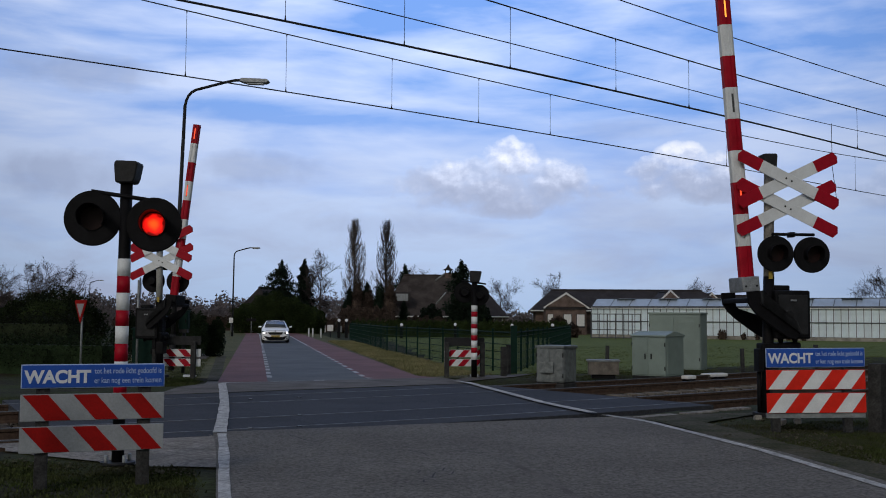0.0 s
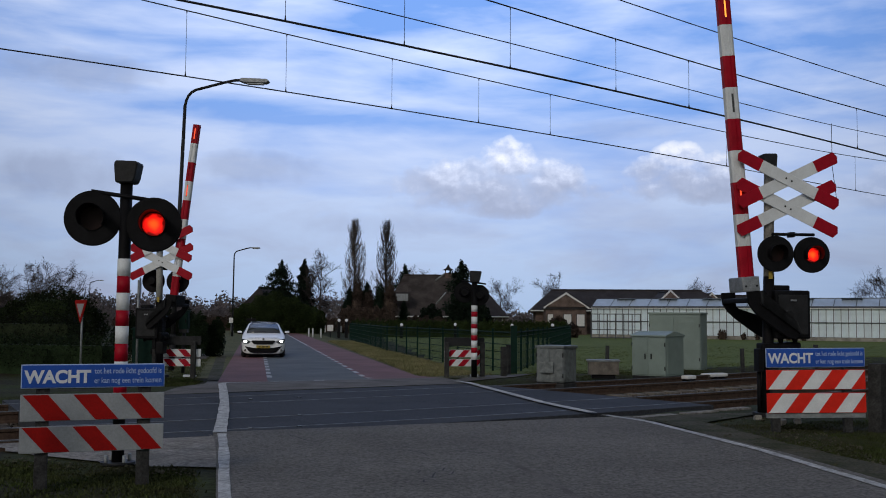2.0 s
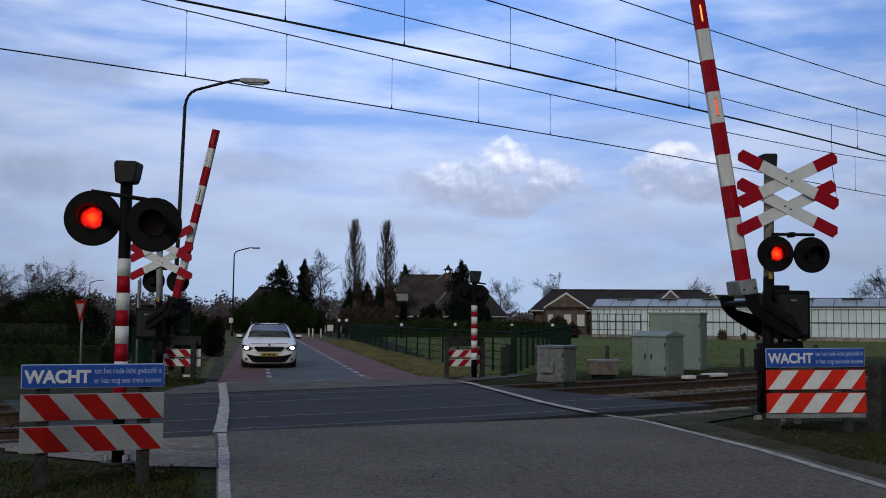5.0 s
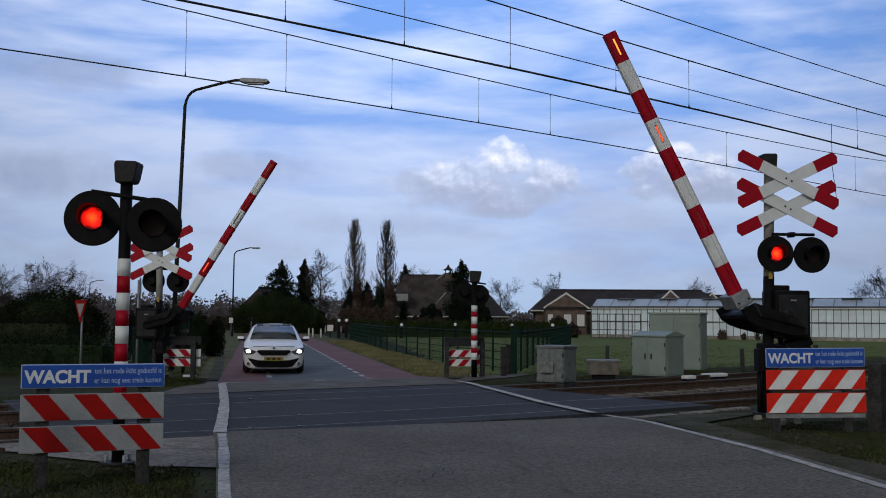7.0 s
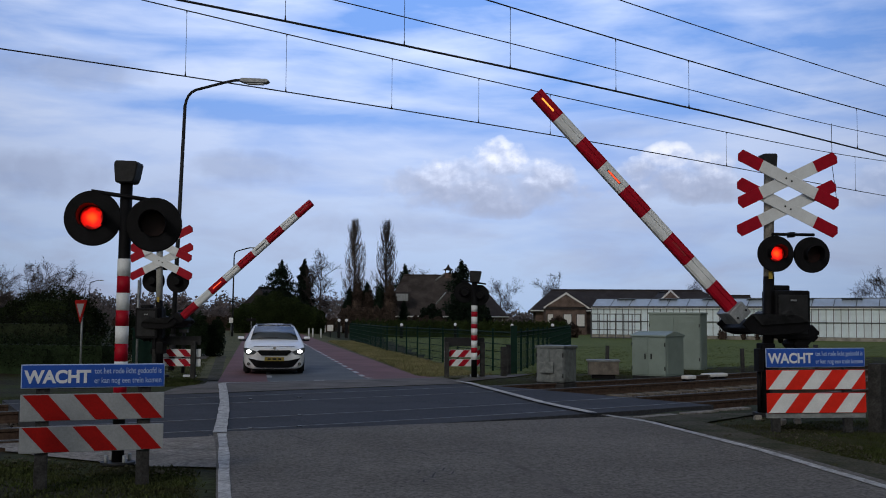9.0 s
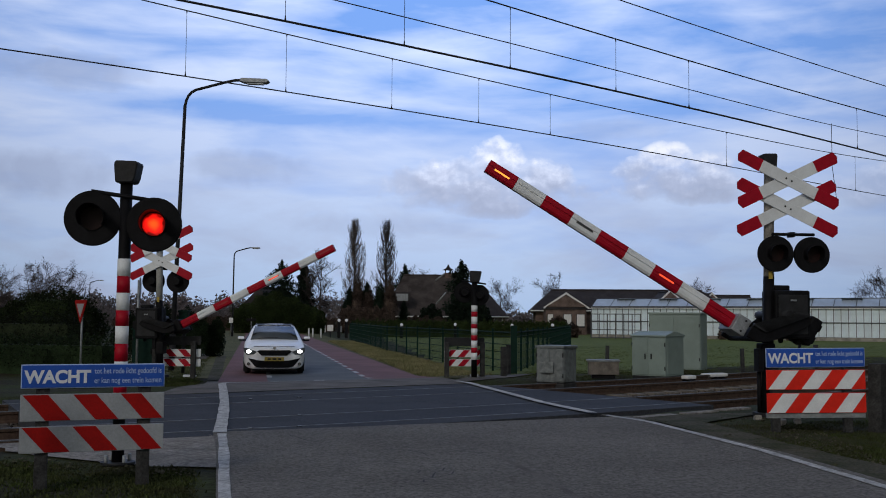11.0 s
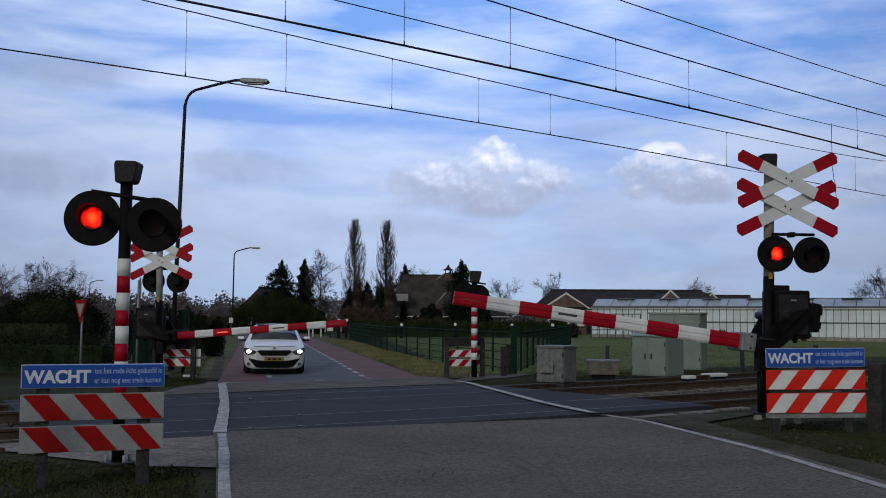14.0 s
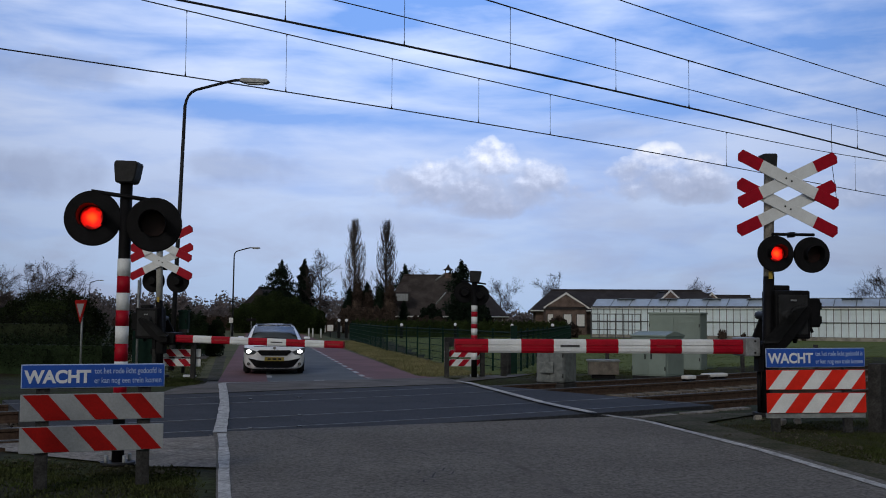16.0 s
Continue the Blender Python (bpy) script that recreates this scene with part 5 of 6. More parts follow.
    for x in range(3, 41, 4):
        flap = part("vent_flap", box((x, 1.35, R + 0.02), (1.7, 0.55, 0.03), Matrix.Rotation(radians(-6), 4, "X"), 0.004), "gh_roof", t, "raised roof vent")
        part("vent_frame", rod((x - 0.85, 1.08, R + 0.03), (x + 0.85, 1.08, R + 0.03), 0.022, seg=4), "gh_bar", flap)
        for sx in (-0.8, 0.0, 0.8):
            part("vent_strut", rod((x + sx, 1.10, R - 0.25), (x + sx, 1.10, R + 0.03), 0.018, seg=4), "gh_bar", flap)
    part("ridge_bar", rod((0, 1.6, R + 0.05), (L, 1.6, R + 0.05), 0.035, seg=5), "gh_bar", t)
    part("end_wall", box((0, D / 2, E / 2), (0.1, D, E)), "gh_pane", t)
    for y in np.arange(0.6, D, 1.2):
        part("glazing_bar", box((-0.06, y, E / 2), (0.06, 0.06, E)), "gh_bar", t)
    t = thing("glazed_porch", "low glazed frame with dark bars beside the greenhouse", "glasshouse", pose(13.4, 92, -0.2, 0, 0, -27))
    for z in (0.1, 0.8, 1.5, 2.2):
        part("rail", box((2.3, 0, z), (4.6, 0.07, 0.07)), "gh_bar", t)
    for x in np.arange(0, 4.7, 0.76):
        part("upright", box((x, 0, 1.12), (0.07, 0.07, 2.25)), "gh_bar", t)


# ---- plants ----
def leaf_mesh(name, blobs, count, size, seed, flat=0.6, hollow=0.55):
    """Many small leaves over a heap of ellipsoids: blobs of (x, y, z, rx, ry, rz)."""
    rng = np.random.default_rng(seed)
    blobs = np.array(blobs, float)
    w = blobs[:, 3] * blobs[:, 5]
    idx = rng.choice(len(blobs), count, p=w / w.sum())
    d = rng.normal(size=(count, 3))
    d /= np.linalg.norm(d, axis=1)[:, None]
    r = (hollow + (1.08 - hollow) * rng.random(count) ** 0.6) * (1 + 0.16 * np.sin(d[:, 0] * 7 + idx) * np.cos(d[:, 2] * 6 + idx))
    c = blobs[idx, :3] + d * r[:, None] * blobs[idx, 3:]
    u = rng.normal(size=(count, 3))
    u /= np.linalg.norm(u, axis=1)[:, None]
    v = np.cross(u, rng.normal(size=(count, 3)))
    v /= np.linalg.norm(v, axis=1)[:, None]
    s = size * rng.uniform(0.5, 1.4, count)[:, None]
    verts = np.stack([c - u * s, c + v * s * flat, c + u * s, c - v * s * flat], 1).reshape(-1, 3)
    me = bpy.data.meshes.new(name)
    me.from_pydata(verts.tolist(), [], [(4 * i, 4 * i + 1, 4 * i + 2, 4 * i + 3) for i in range(count)])
    return me


def twig_mesh(name, height, spread, levels, seed, kids=5, trunk=0.03, lean=0.0, upright=0.35, start=0.25):
    """A branching skeleton of thin tapered limbs."""
    rng = np.random.default_rng(seed)
    verts, faces = [], []

    def limb(p, d, length, r, lev):
        n = 3
        pts = [p]
        for _ in range(n):
            d = d + rng.normal(size=3) * 0.12 + np.array([0, 0, 0.06])
            d = d / np.linalg.norm(d)
            pts.append(pts[-1] + d * length / n)
        k = 6 if lev == 0 else (4 if lev == 1 else 3)
        base = len(verts)
        for i, q in enumerate(pts):
            rr = max(r * (1 - 0.72 * i / n), (0.03 if lev < 3 else 0.016) * height / 10)
            a1 = np.cross(d, (0.3, 0.9, 0.1))
            a1 /= np.linalg.norm(a1)
            a2 = np.cross(d, a1)
            for j in range(k):
                an = 2 * math.pi * j / k
                verts.append(q + (a1 * math.cos(an) + a2 * math.sin(an)) * rr)
        for i in range(n):
            for j in range(k):
                faces.append((base + i * k + j, base + i * k + (j + 1) % k, base + (i + 1) * k + (j + 1) % k, base + (i + 1) * k + j))
        if lev < levels:
            m = kids + (4 if lev == 0 else 0)
            for i in range(m):
                f = start + (1 - start) * (i + rng.random()) / m if lev == 0 else 0.2 + 0.8 * (i + rng.random()) / m
                s = min(f * n, n - 0.01)
                q = pts[int(s)] + (pts[int(s) + 1] - pts[int(s)]) * (s - int(s))
                side = rng.normal(size=3)
                side -= d * side.dot(d)
                side /= np.linalg.norm(side)
                up_ = upright if lev == 0 else 0.8
                nd_ = d * up_ + side * (1 - upright * 0.5)
                nd_ /= np.linalg.norm(nd_)
                ln = length * (spread if lev == 0 else 0.62) * rng.uniform(0.65, 1.15) * (1.0 - 0.45 * f if lev == 0 else 1.0)
                limb(q, nd_, ln, r * 0.42 * (1 - 0.4 * f), lev + 1)
    limb(np.zeros(3), np.array([lean, 0, 1.0]), height, height * trunk, 0)
    return data_mesh(name, verts, faces)


def tree(name, label, m, crown_me, crown_mat, trunk_h, trunk_r, category="tree", group=""):
    t = thing(name, label, category, m, group)
    part("trunk", rod((0, 0, -0.1), (0, 0, trunk_h), trunk_r, trunk_r * 0.5, seg=8), "bark", t)
    part_of("crown", crown_me, crown_mat, t)
    return t


def bare(label, x, y, h, spread, seed, levels=3, kids=5, mat="twig", upright=0.4, start=0.22, name="bare_tree", group="bare trees"):
    t = thing(name, label, "tree", pose(x, y, -0.25, 0, 0, seed * 37), group)
    part_of("crown", twig_mesh("crown", h * 0.82, spread, levels, seed, kids, 0.018, 0.0, upright, start), mat, t)
    return t


def conifer(label, x, y, h, r, seed, ragged=0.3):
    """Tiers of drooping sprays round a straight trunk."""
    rng = np.random.default_rng(seed)
    blobs = []
    tiers = 14 if ragged > 0.5 else 18
    for k in range(tiers):
        f = k / (tiers - 1)
        rad = r * (1 - f) ** (0.75 - 0.3 * ragged) + 0.08 * r
        for j in range(9 if ragged > 0.5 else 6):
            a = rng.uniform(0, 6.28)
            q = rad * rng.uniform(0.6, 1.0 + ragged * 0.5)
            for s in (0.2, 0.45, 0.7, 0.95):
                blobs.append((math.cos(a) * q * s, math.sin(a) * q * s, h * (0.10 + 0.87 * f) - 0.10 * q * s + (0.05 + 0.30 * ragged) * rng.normal(), q * (0.26 - 0.12 * s) + 0.1, q * (0.26 - 0.12 * s) + 0.1, h * 0.034 + 0.03))
    t = thing("conifer", label, "tree", pose(x, y, -0.2), "conifers")
    part("trunk", rod((0, 0, -0.1), (0, 0, h * 0.98), r * 0.07, 0.03, seg=7), "bark", t)
    part_of("crown", leaf_mesh("crown", blobs, 17000, 0.017 * h, seed, 0.35, 0.05), "conifer", t)


def hedge(name, label, pts, h, w, mat, seed, dens=260, size=0.12):
    blobs = []
    for (x0, y0), (x1, y1) in zip(pts[:-1], pts[1:]):
        L = math.hypot(x1 - x0, y1 - y0)
        n = max(2, int(L / (w * 0.6)))
        for i in range(n + 1):
            f = i / n
            blobs.append((x0 + (x1 - x0) * f, y0 + (y1 - y0) * f, h * 0.5 - 0.1, w * 0.62, w * 0.62, h * 0.56))
    cut = bmesh.new()
    t = thing(name, label, "hedge")
    for (x0, y0), (x1, y1) in zip(pts[:-1], pts[1:]):
        a = math.atan2(y1 - y0, x1 - x0)
        box(((x0 + x1) / 2, (y0 + y1) / 2, h * 0.42 - 0.2), (math.hypot(x1 - x0, y1 - y0), w * 0.7, h * 0.86), Matrix.Rotation(a, 4, "Z"), 0.0, cut)
    part("core", cut, mat, t)
    part_of("leaves", leaf_mesh("leaves", blobs, int(dens * len(blobs)), size, seed), mat, t)
    return t


def bush(label, x, y, blobs, mat, count, size, seed, name="bush", flat=0.6):
    t = thing(name, label, "bush", pose(x, y, -0.2))
    core = bmesh.new()
    for b in blobs:
        bmesh.ops.create_icosphere(core, subdivisions=2, radius=1.0, matrix=Matrix.Translation(b[:3]) @ Matrix.Diagonal((b[3] * 0.75, b[4] * 0.75, b[5] * 0.75, 1)))
    part("core", core, mat, t)
    part_of("leaves", leaf_mesh("leaves", blobs, count, size, seed, flat), mat, t)


def poplar(label, x, y, h, seed):
    """A columnar tree: a tall trunk with many steep thin twigs."""
    rng = np.random.default_rng(seed)
    t = thing("poplar", label, "tree", pose(x, y, -0.2), "poplars")
    part("trunk", rod((0, 0, -0.1), (0, 0, h * 0.96), h * 0.017, 0.03, seg=8), "bark", t)
    verts, faces = [], []

    def stick(q0, q1, w0, w1):
        b = rng.uniform(0, 3.14)
        for s in (b, b + 1.57):
            o = np.array([math.cos(s), math.sin(s), 0])
            n = len(verts)
            verts.extend([q0 - o * w0, q0 + o * w0, q1 + o * w1, q1 - o * w1])
            faces.append((n, n + 1, n + 2, n + 3))
    for i in range(230):
        f = (i + rng.random()) / 230
        z0 = h * (0.08 + 0.84 * f)
        wide = 2.35 * (1 + 0.16 * math.sin(f * 19 + seed)) * (1 - f) ** 0.62 * min(1, 0.5 + 2.6 * f) + 0.22
        a = rng.uniform(0, 6.28)
        side = np.array([math.cos(a), math.sin(a), 0])
        reach = wide * rng.uniform(0.45, 1.08)
        ln = min(rng.uniform(1.6, 3.4), h * 1.01 - z0)
        pts = [np.array([0, 0, z0]), side * reach * 0.6 + np.array([0, 0, z0 + ln * 0.3]), side * reach * 0.92 + np.array([0, 0, z0 + ln * 0.62]), side * reach * 0.95 + np.array([0, 0, z0 + ln])]
        for k in range(3):
            stick(pts[k], pts[k + 1], 0.045 - 0.011 * k, 0.034 - 0.012 * k)
        for j in range(11):
            g = rng.uniform(0.35, 2.95)
            q = pts[int(g)] + (pts[int(g) + 1] - pts[int(g)]) * (g - int(g))
            d = np.array([*(rng.normal(size=2) * 0.22), rng.uniform(0.25, 0.75)])
            stick(q, q + d, 0.020, 0.012)
    part_of("crown", data_mesh("crown", verts, faces), "poplar", t)


def edge_posts():
    """Small pale marker posts where the drive leaves the far road."""
    for i, (x, y) in enumerate(((-11.6, 88.6), (-11.05, 87.0), (-9.95, 83.6))):
        t = thing("marker_post", "small pale marker post beside the far road", "post", pose(x, y, plain_z(x, y)), "marker posts")
        part("post", rod((0, 0, -0.1), (0, 0, 0.72), 0.07, 0.06, seg=10), "trim", t)
        part("cap", rod((0, 0, 0.72), (0, 0, 0.78), 0.075, 0.03, seg=10), "trim", t)


def make_plants():
    poplar("tall bare columnar poplar beside the farmhouse", -13.2, 152, 16.0, 3)
    poplar("tall bare columnar poplar with twiggy crown", -8.5, 152, 15.9, 8)
    conifer("dark spreading conifer behind the bush", -19.0, 120, 8.1, 3.2, 11, 0.6)
    conifer("narrow dark conifer beside a bare tree", -17.2, 126, 8.7, 1.7, 12, 0.2)
    conifer("dark pine before the farmhouse", 2.2, 118, 8.2, 2.4, 13, 0.7)
    conifer("dark clipped conifer beside the poplars", -8.8, 118, 5.8, 1.5, 14, 0.2)
    conifer("small dark conifer among the garden trees", -4.6, 121, 3.6, 1.0, 15, 0.3)
    conifer("dark ragged conifer behind the thatched roof", -5.4, 146, 9.0, 2.4, 16, 0.6)
    bare("bare spreading winter tree behind the road", -14.6, 124, 9.4, 0.46, 21, 4, 6, upright=0.6)
    bare("bare tree beside the thatched house", -3.2, 150, 9.4, 0.5, 22, 4, 6)
    bare("bare garden tree behind the hedge", 7.9, 140, 6.3, 0.7, 23, 4, 6)
    bare("bare tree behind the bungalow", 17.8, 160, 8.2, 0.5, 24, 4, 6)
    bare("distant bare tree behind the greenhouse", 44, 175, 8.0, 0.6, 25, 4, 6)
    bare("distant bare tree behind the greenhouse", 54, 180, 5.6, 0.6, 26, 3, 5)
    bare("large bare tree beyond the greenhouse", 52, 120, 7.2, 0.65, 27, 4, 6)
    bare("bare winter tree behind the hedges", -31.5, 78, 5.6, 0.6, 28, 4, 6)
    bare("bare winter tree behind the hedges", -28.8, 78, 5.2, 0.6, 29, 4, 6)
    bare("bare winter tree at the edge of the field", -35.0, 78, 5.4, 0.6, 30, 4, 6)
    bare("distant bare tree by the road", -25.5, 130, 4.2, 0.6, 31, 4, 6)
    bush("large dark rounded evergreen bush", -19.3, 50, [(0, 0, 1.5, 2.2, 1.8, 1.45), (1.2, 0.3, 1.2, 1.4, 1.3, 1.2), (-1.4, 0, 1.2, 1.4, 1.3, 1.2)], "bush_leaf", 34000, 0.05, 41)
    bush("broad dark green bush beside the road", -18.2, 108, [(0, 0, 2.0, 2.6, 2.0, 2.2), (2.4, 0, 1.7, 2.0, 1.6, 1.9), (-2.4, 0, 1.4, 1.9, 1.6, 1.7), (4.2, 0.5, 1.2, 1.5, 1.4, 1.5)], "bush_leaf", 60000, 0.075, 42)
    for i, (x, y, h, w) in enumerate([(-11.2, 44.0, 1.9, 1.0), (-12.0, 43.5, 2.0, 0.9), (-10.3, 42.5, 1.7, 0.9), (-12.9, 44, 1.9, 1.0), (-13.8, 44.5, 1.7, 1.0), (-9.75, 43.4, 1.5, 0.8)]):
        bush("loose dark shrub beside the side road", x, y, [(0, 0, h * 0.45, w * 0.6, w * 0.6, h * 0.5), (0.15, 0.1, h * 0.8, w * 0.36, w * 0.36, h * 0.3)], "leaf", 5200, 0.055, 50 + i, "shrub", 0.3)
    hedge("hedge", "dark clipped hedge behind the crossing", [(-9.6, 29.5), (-24, 33.0)], 1.0, 1.1, "leaf", 61, 1500, 0.035)
    hedge("hedge", "dark hedge along the side garden", [(-13.5, 37.5), (-30, 42.0)], 1.65, 1.3, "hedge_leaf", 62, 1400, 0.045)
    hedge("hedge", "brown beech hedge beside the poplars", [(-10.6, 113), (-6.6, 114)], 2.6, 1.6, "rust_leaf", 63, 3000, 0.10)
    hedge("hedge", "tall brown hedge in the farm garden", [(-3.2, 113), (-0.5, 113)], 1.7, 1.6, "rust_leaf", 64, 3600, 0.09)
    hedge("hedge", "clipped garden hedge before the houses", [(-7.8, 92), (11.0, 94)], 1.35, 1.0, "bush_leaf", 65, 1200, 0.07)
    hedge("hedge", "low brown hedge along the far road", [(-24, 124), (-13, 122)], 1.5, 1.2, "rust_leaf", 66, 1300, 0.07)
    hedge("hedge", "brown hedge at the far bend of the road", [(-42, 132), (-25, 126)], 1.6, 1.2, "rust_leaf", 67, 1300, 0.07)
    bush("brown shrub beside the bungalow", 10.7, 95, [(0, 0, 0.9, 0.9, 0.9, 1.0), (1.3, 0, 0.6, 0.8, 0.8, 0.7)], "rust_leaf", 2600, 0.12, 68, "shrub")
    bush("evergreen shrubs in the farm garden", 3.9, 112, [(0, 0, 1.6, 1.3, 1.2, 1.7), (-5.2, 2, 1.5, 1.4, 1.2, 1.6)], "conifer", 4200, 0.16, 69, "shrub")
    for i, (x, h, w) in enumerate([(-10.9, 5.0, 0.9), (-9.9, 6.2, 1.0), (-8.6, 4.9, 1.1), (-7.4, 5.6, 1.0), (-6.2, 6.2, 1.0)]):
        bush("brown columnar winter shrub beside the poplars", x, 117.5, [(0, 0, h * 0.38, w, w, h * 0.42), (0.15, 0, h * 0.7, w * 0.6, w * 0.6, h * 0.32)], "rust_leaf" if i % 3 else "conifer", 5200, 0.13, 140 + i, "columnar_shrub", 0.22)
    # weeds at the greenhouse foot
    rng = np.random.default_rng(9)
    for i in range(14):
        s = rng.uniform(9, 19)
        x, y = 14.2 + s * math.cos(radians(-27)), 96.2 + s * math.sin(radians(-27))
        bush("dry weed clump against the greenhouse", x, y, [(0, 0, 0.3, 0.18, 0.18, 0.3 + 0.3 * rng.random())], "rust_leaf", 120, 0.1, 80 + i, "weed")
    blobs = [(0.9 * k, math.sin(k * 2.3), 1.6 + 0.5 * math.sin(k * 1.7), 1.1, 1.0, 2.2 + 0.5 * math.sin(k * 2.9)) for k in range(-5, 7)]
    t = thing("thicket", "dense bare thicket behind the hedges", "thicket", pose(-33.0, 80, -0.2))
    part_of("crown", leaf_mesh("crown", blobs, 9000, 0.30, 171, 0.06, 0.05), "twig", t)
    part_of("undergrowth", leaf_mesh("undergrowth", [(b[0], b[1], 0.9, 1.2, 1.0, 1.3) for b in blobs], 5000, 0.12, 172), "leaf", t)
    # far line of woods on the horizon
    rng = np.random.default_rng(77)
    blobs = []
    for x in np.arange(-330, 420, 5.0):
        hh = rng.uniform(10.0, 13.0) * (1.0 if x < 0 else 0.5)
        blobs.append((x, 420 + rng.uniform(-10, 10), hh * 0.4 - 1, 4.5, 3.0, hh * 0.6))
    ob = part_of("far_woods", leaf_mesh("far_woods", blobs, 90000, 0.75, 78, 0.4, 0.1), "hazed_wood")
    tagged(ob, "distant grey-brown line of winter woods", "woods", kind="stuff")
    rng = np.random.default_rng(79)
    blobs = [(x, 175 + rng.uniform(-6, 6), 1.2, 3.2, 2.2, rng.uniform(2.0, 3.2)) for x in np.arange(-120, -22, 2.4)]
    ob = part_of("far_hedges", leaf_mesh("far_hedges", blobs, 90000, 0.19, 80, 0.4, 0.1), "hazed_wood")
    tagged(ob, "brown winter hedgerow across the far field", "hedgerow", kind="stuff")


def blades(name, label, regions, material, seed, h=(0.012, 0.045)):
    """Tufts of grass: regions of (corner points of a quadrilateral, count)."""
    rng = np.random.default_rng(seed)
    verts, faces = [], []
    for quad, count in regions:
        q = np.array(quad, float)
        for _ in range(count):
            u, v = rng.random(2)
            p = (q[0] * (1 - u) + q[1] * u) * (1 - v) + (q[3] * (1 - u) + q[2] * u) * v
            if noise.noise((p[0] * 1.3, p[1] * 1.3, 3.0)) < rng.uniform(-0.8, 0.25):
                continue
            z = ground_z(p[0], p[1]) - 0.03
            for k in range(7):
                a = rng.uniform(0, 6.28)
                hh = rng.uniform(*h)
                w = 0.006 + 0.010 * rng.random()
                dx, dy = math.cos(a), math.sin(a)
                ox, oy = rng.normal(size=2) * 0.06
                n = len(verts)
                lean_ = rng.uniform(0.2, 1.0) * hh
                verts += [(p[0] + ox - dy * w, p[1] + oy + dx * w, z), (p[0] + ox + dy * w, p[1] + oy - dx * w, z), (p[0] + ox + dx * lean_, p[1] + oy + dy * lean_, z + hh)]
                faces.append((n, n + 1, n + 2))
    ob = part_of(name, data_mesh(name, verts, faces), material)
    tagged(ob, label, "grass", kind="stuff")


def pebbles(name, label, regions, material, seed, r=(0.008, 0.028)):
    """Loose small stones: regions of (corner points of a quadrilateral, count)."""
    rng = np.random.default_rng(seed)
    base = np.array([(1, 0, 0), (-1, 0, 0), (0, 1, 0), (0, -1, 0), (0, 0, 0.7), (0, 0, -0.7)])
    tri = [(0, 2, 4), (2, 1, 4), (1, 3, 4), (3, 0, 4), (2, 0, 5), (1, 2, 5), (3, 1, 5), (0, 3, 5)]
    verts, faces = [], []
    for quad, count in regions:
        q = np.array(quad, float)
        for _ in range(count):
            u, v = rng.random(2)
            p = (q[0] * (1 - u) + q[1] * u) * (1 - v) + (q[3] * (1 - u) + q[2] * u) * v
            rr = rng.uniform(*r) * (2.0 if rng.random() < 0.04 else 1.0)
            o = len(verts)
            verts += (base * rr * rng.uniform(0.6, 1.4, (6, 3)) + (p[0], p[1], ground_z(p[0], p[1]) + 0.002 + rr * 0.3)).tolist()
            faces += [(a + o, b + o, c + o) for a, b, c in tri]
    tagged(part_of(name, data_mesh(name, verts, faces), material), label, "pebbles", kind="stuff")


def make_grass():
    pebbles("pebbles", "loose grey pebbles and dirt crumbs along the road edge", [
        ([(4.3, 8.6), (4.9, 8.6), (4.8, 12.0), (3.9, 11.6)], 500), ([(3.95, 11.6), (5.0, 12.0), (5.2, 16.0), (3.1, 15.6)], 900),
        ([(-4.6, 10.3), (-2.3, 9.7), (-2.4, 10.2), (-4.6, 10.9)], 260), ([(0.4, 26.6), (2.2, 27.2), (0.2, 31.0), (-0.6, 29.5)], 500)], "dirt", 15, (0.005, 0.017))
    blades("moss", "low green moss and grass between the dirt by the road", [
        ([(4.5, 8.8), (6.6, 8.8), (6.4, 15.8), (3.9, 14.6)], 7000), ([(-4.5, 9.6), (-2.3, 9.0), (-2.5, 10.2), (-4.6, 10.8)], 900)], "blade", 25, (0.010, 0.034))
    blades("grass", "short green winter grass tufts on the verges", [
        ([(-6.5, 7.2), (-1.80, 7.2), (-2.45, 10.2), (-6.5, 11.2)], 9000),
        ([(4.35, 8.0), (9.5, 8.0), (9.0, 17.0), (3.6, 14.6)], 9500),
        ([(-9.5, 23.4), (-6.0, 23.4), (-6.4, 27.5), (-10, 28.0)], 2600),
        ([(0.6, 25.6), (8.0, 28.6), (8.0, 33.0), (1.0, 29.0)], 4200),
        ([(-9.5, 29.5), (-7.6, 29.5), (-14.5, 60), (-17.5, 60)], 2600)], "blade", 5)
    blades("verge_grass", "tufted green-brown grass on the far verge", [
        ([(-8.2, 26.6), (-6.4, 26.6), (-10.0, 44.0), (-12.6, 44.0)], 5200), ([(-8.6, 24.2), (-6.0, 24.2), (-6.3, 27.0), (-8.6, 27.0)], 2400)], "blade", 31, (0.03, 0.09))
    blades("dry_grass", "tall yellowed grass bank along the far cycle lane", [
        ([(-0.4, 28.0), (1.4, 28.6), (-6.4, 72), (-8.0, 72)], 15000)], "dry", 6, (0.05, 0.18))
    blades("meadow_grass", "green meadow grass in front of the greenhouse", [
        ([(2.5, 31), (16, 31), (30, 70), (-3, 62)], 9000)], "meadow_blade", 7, (0.02, 0.06))


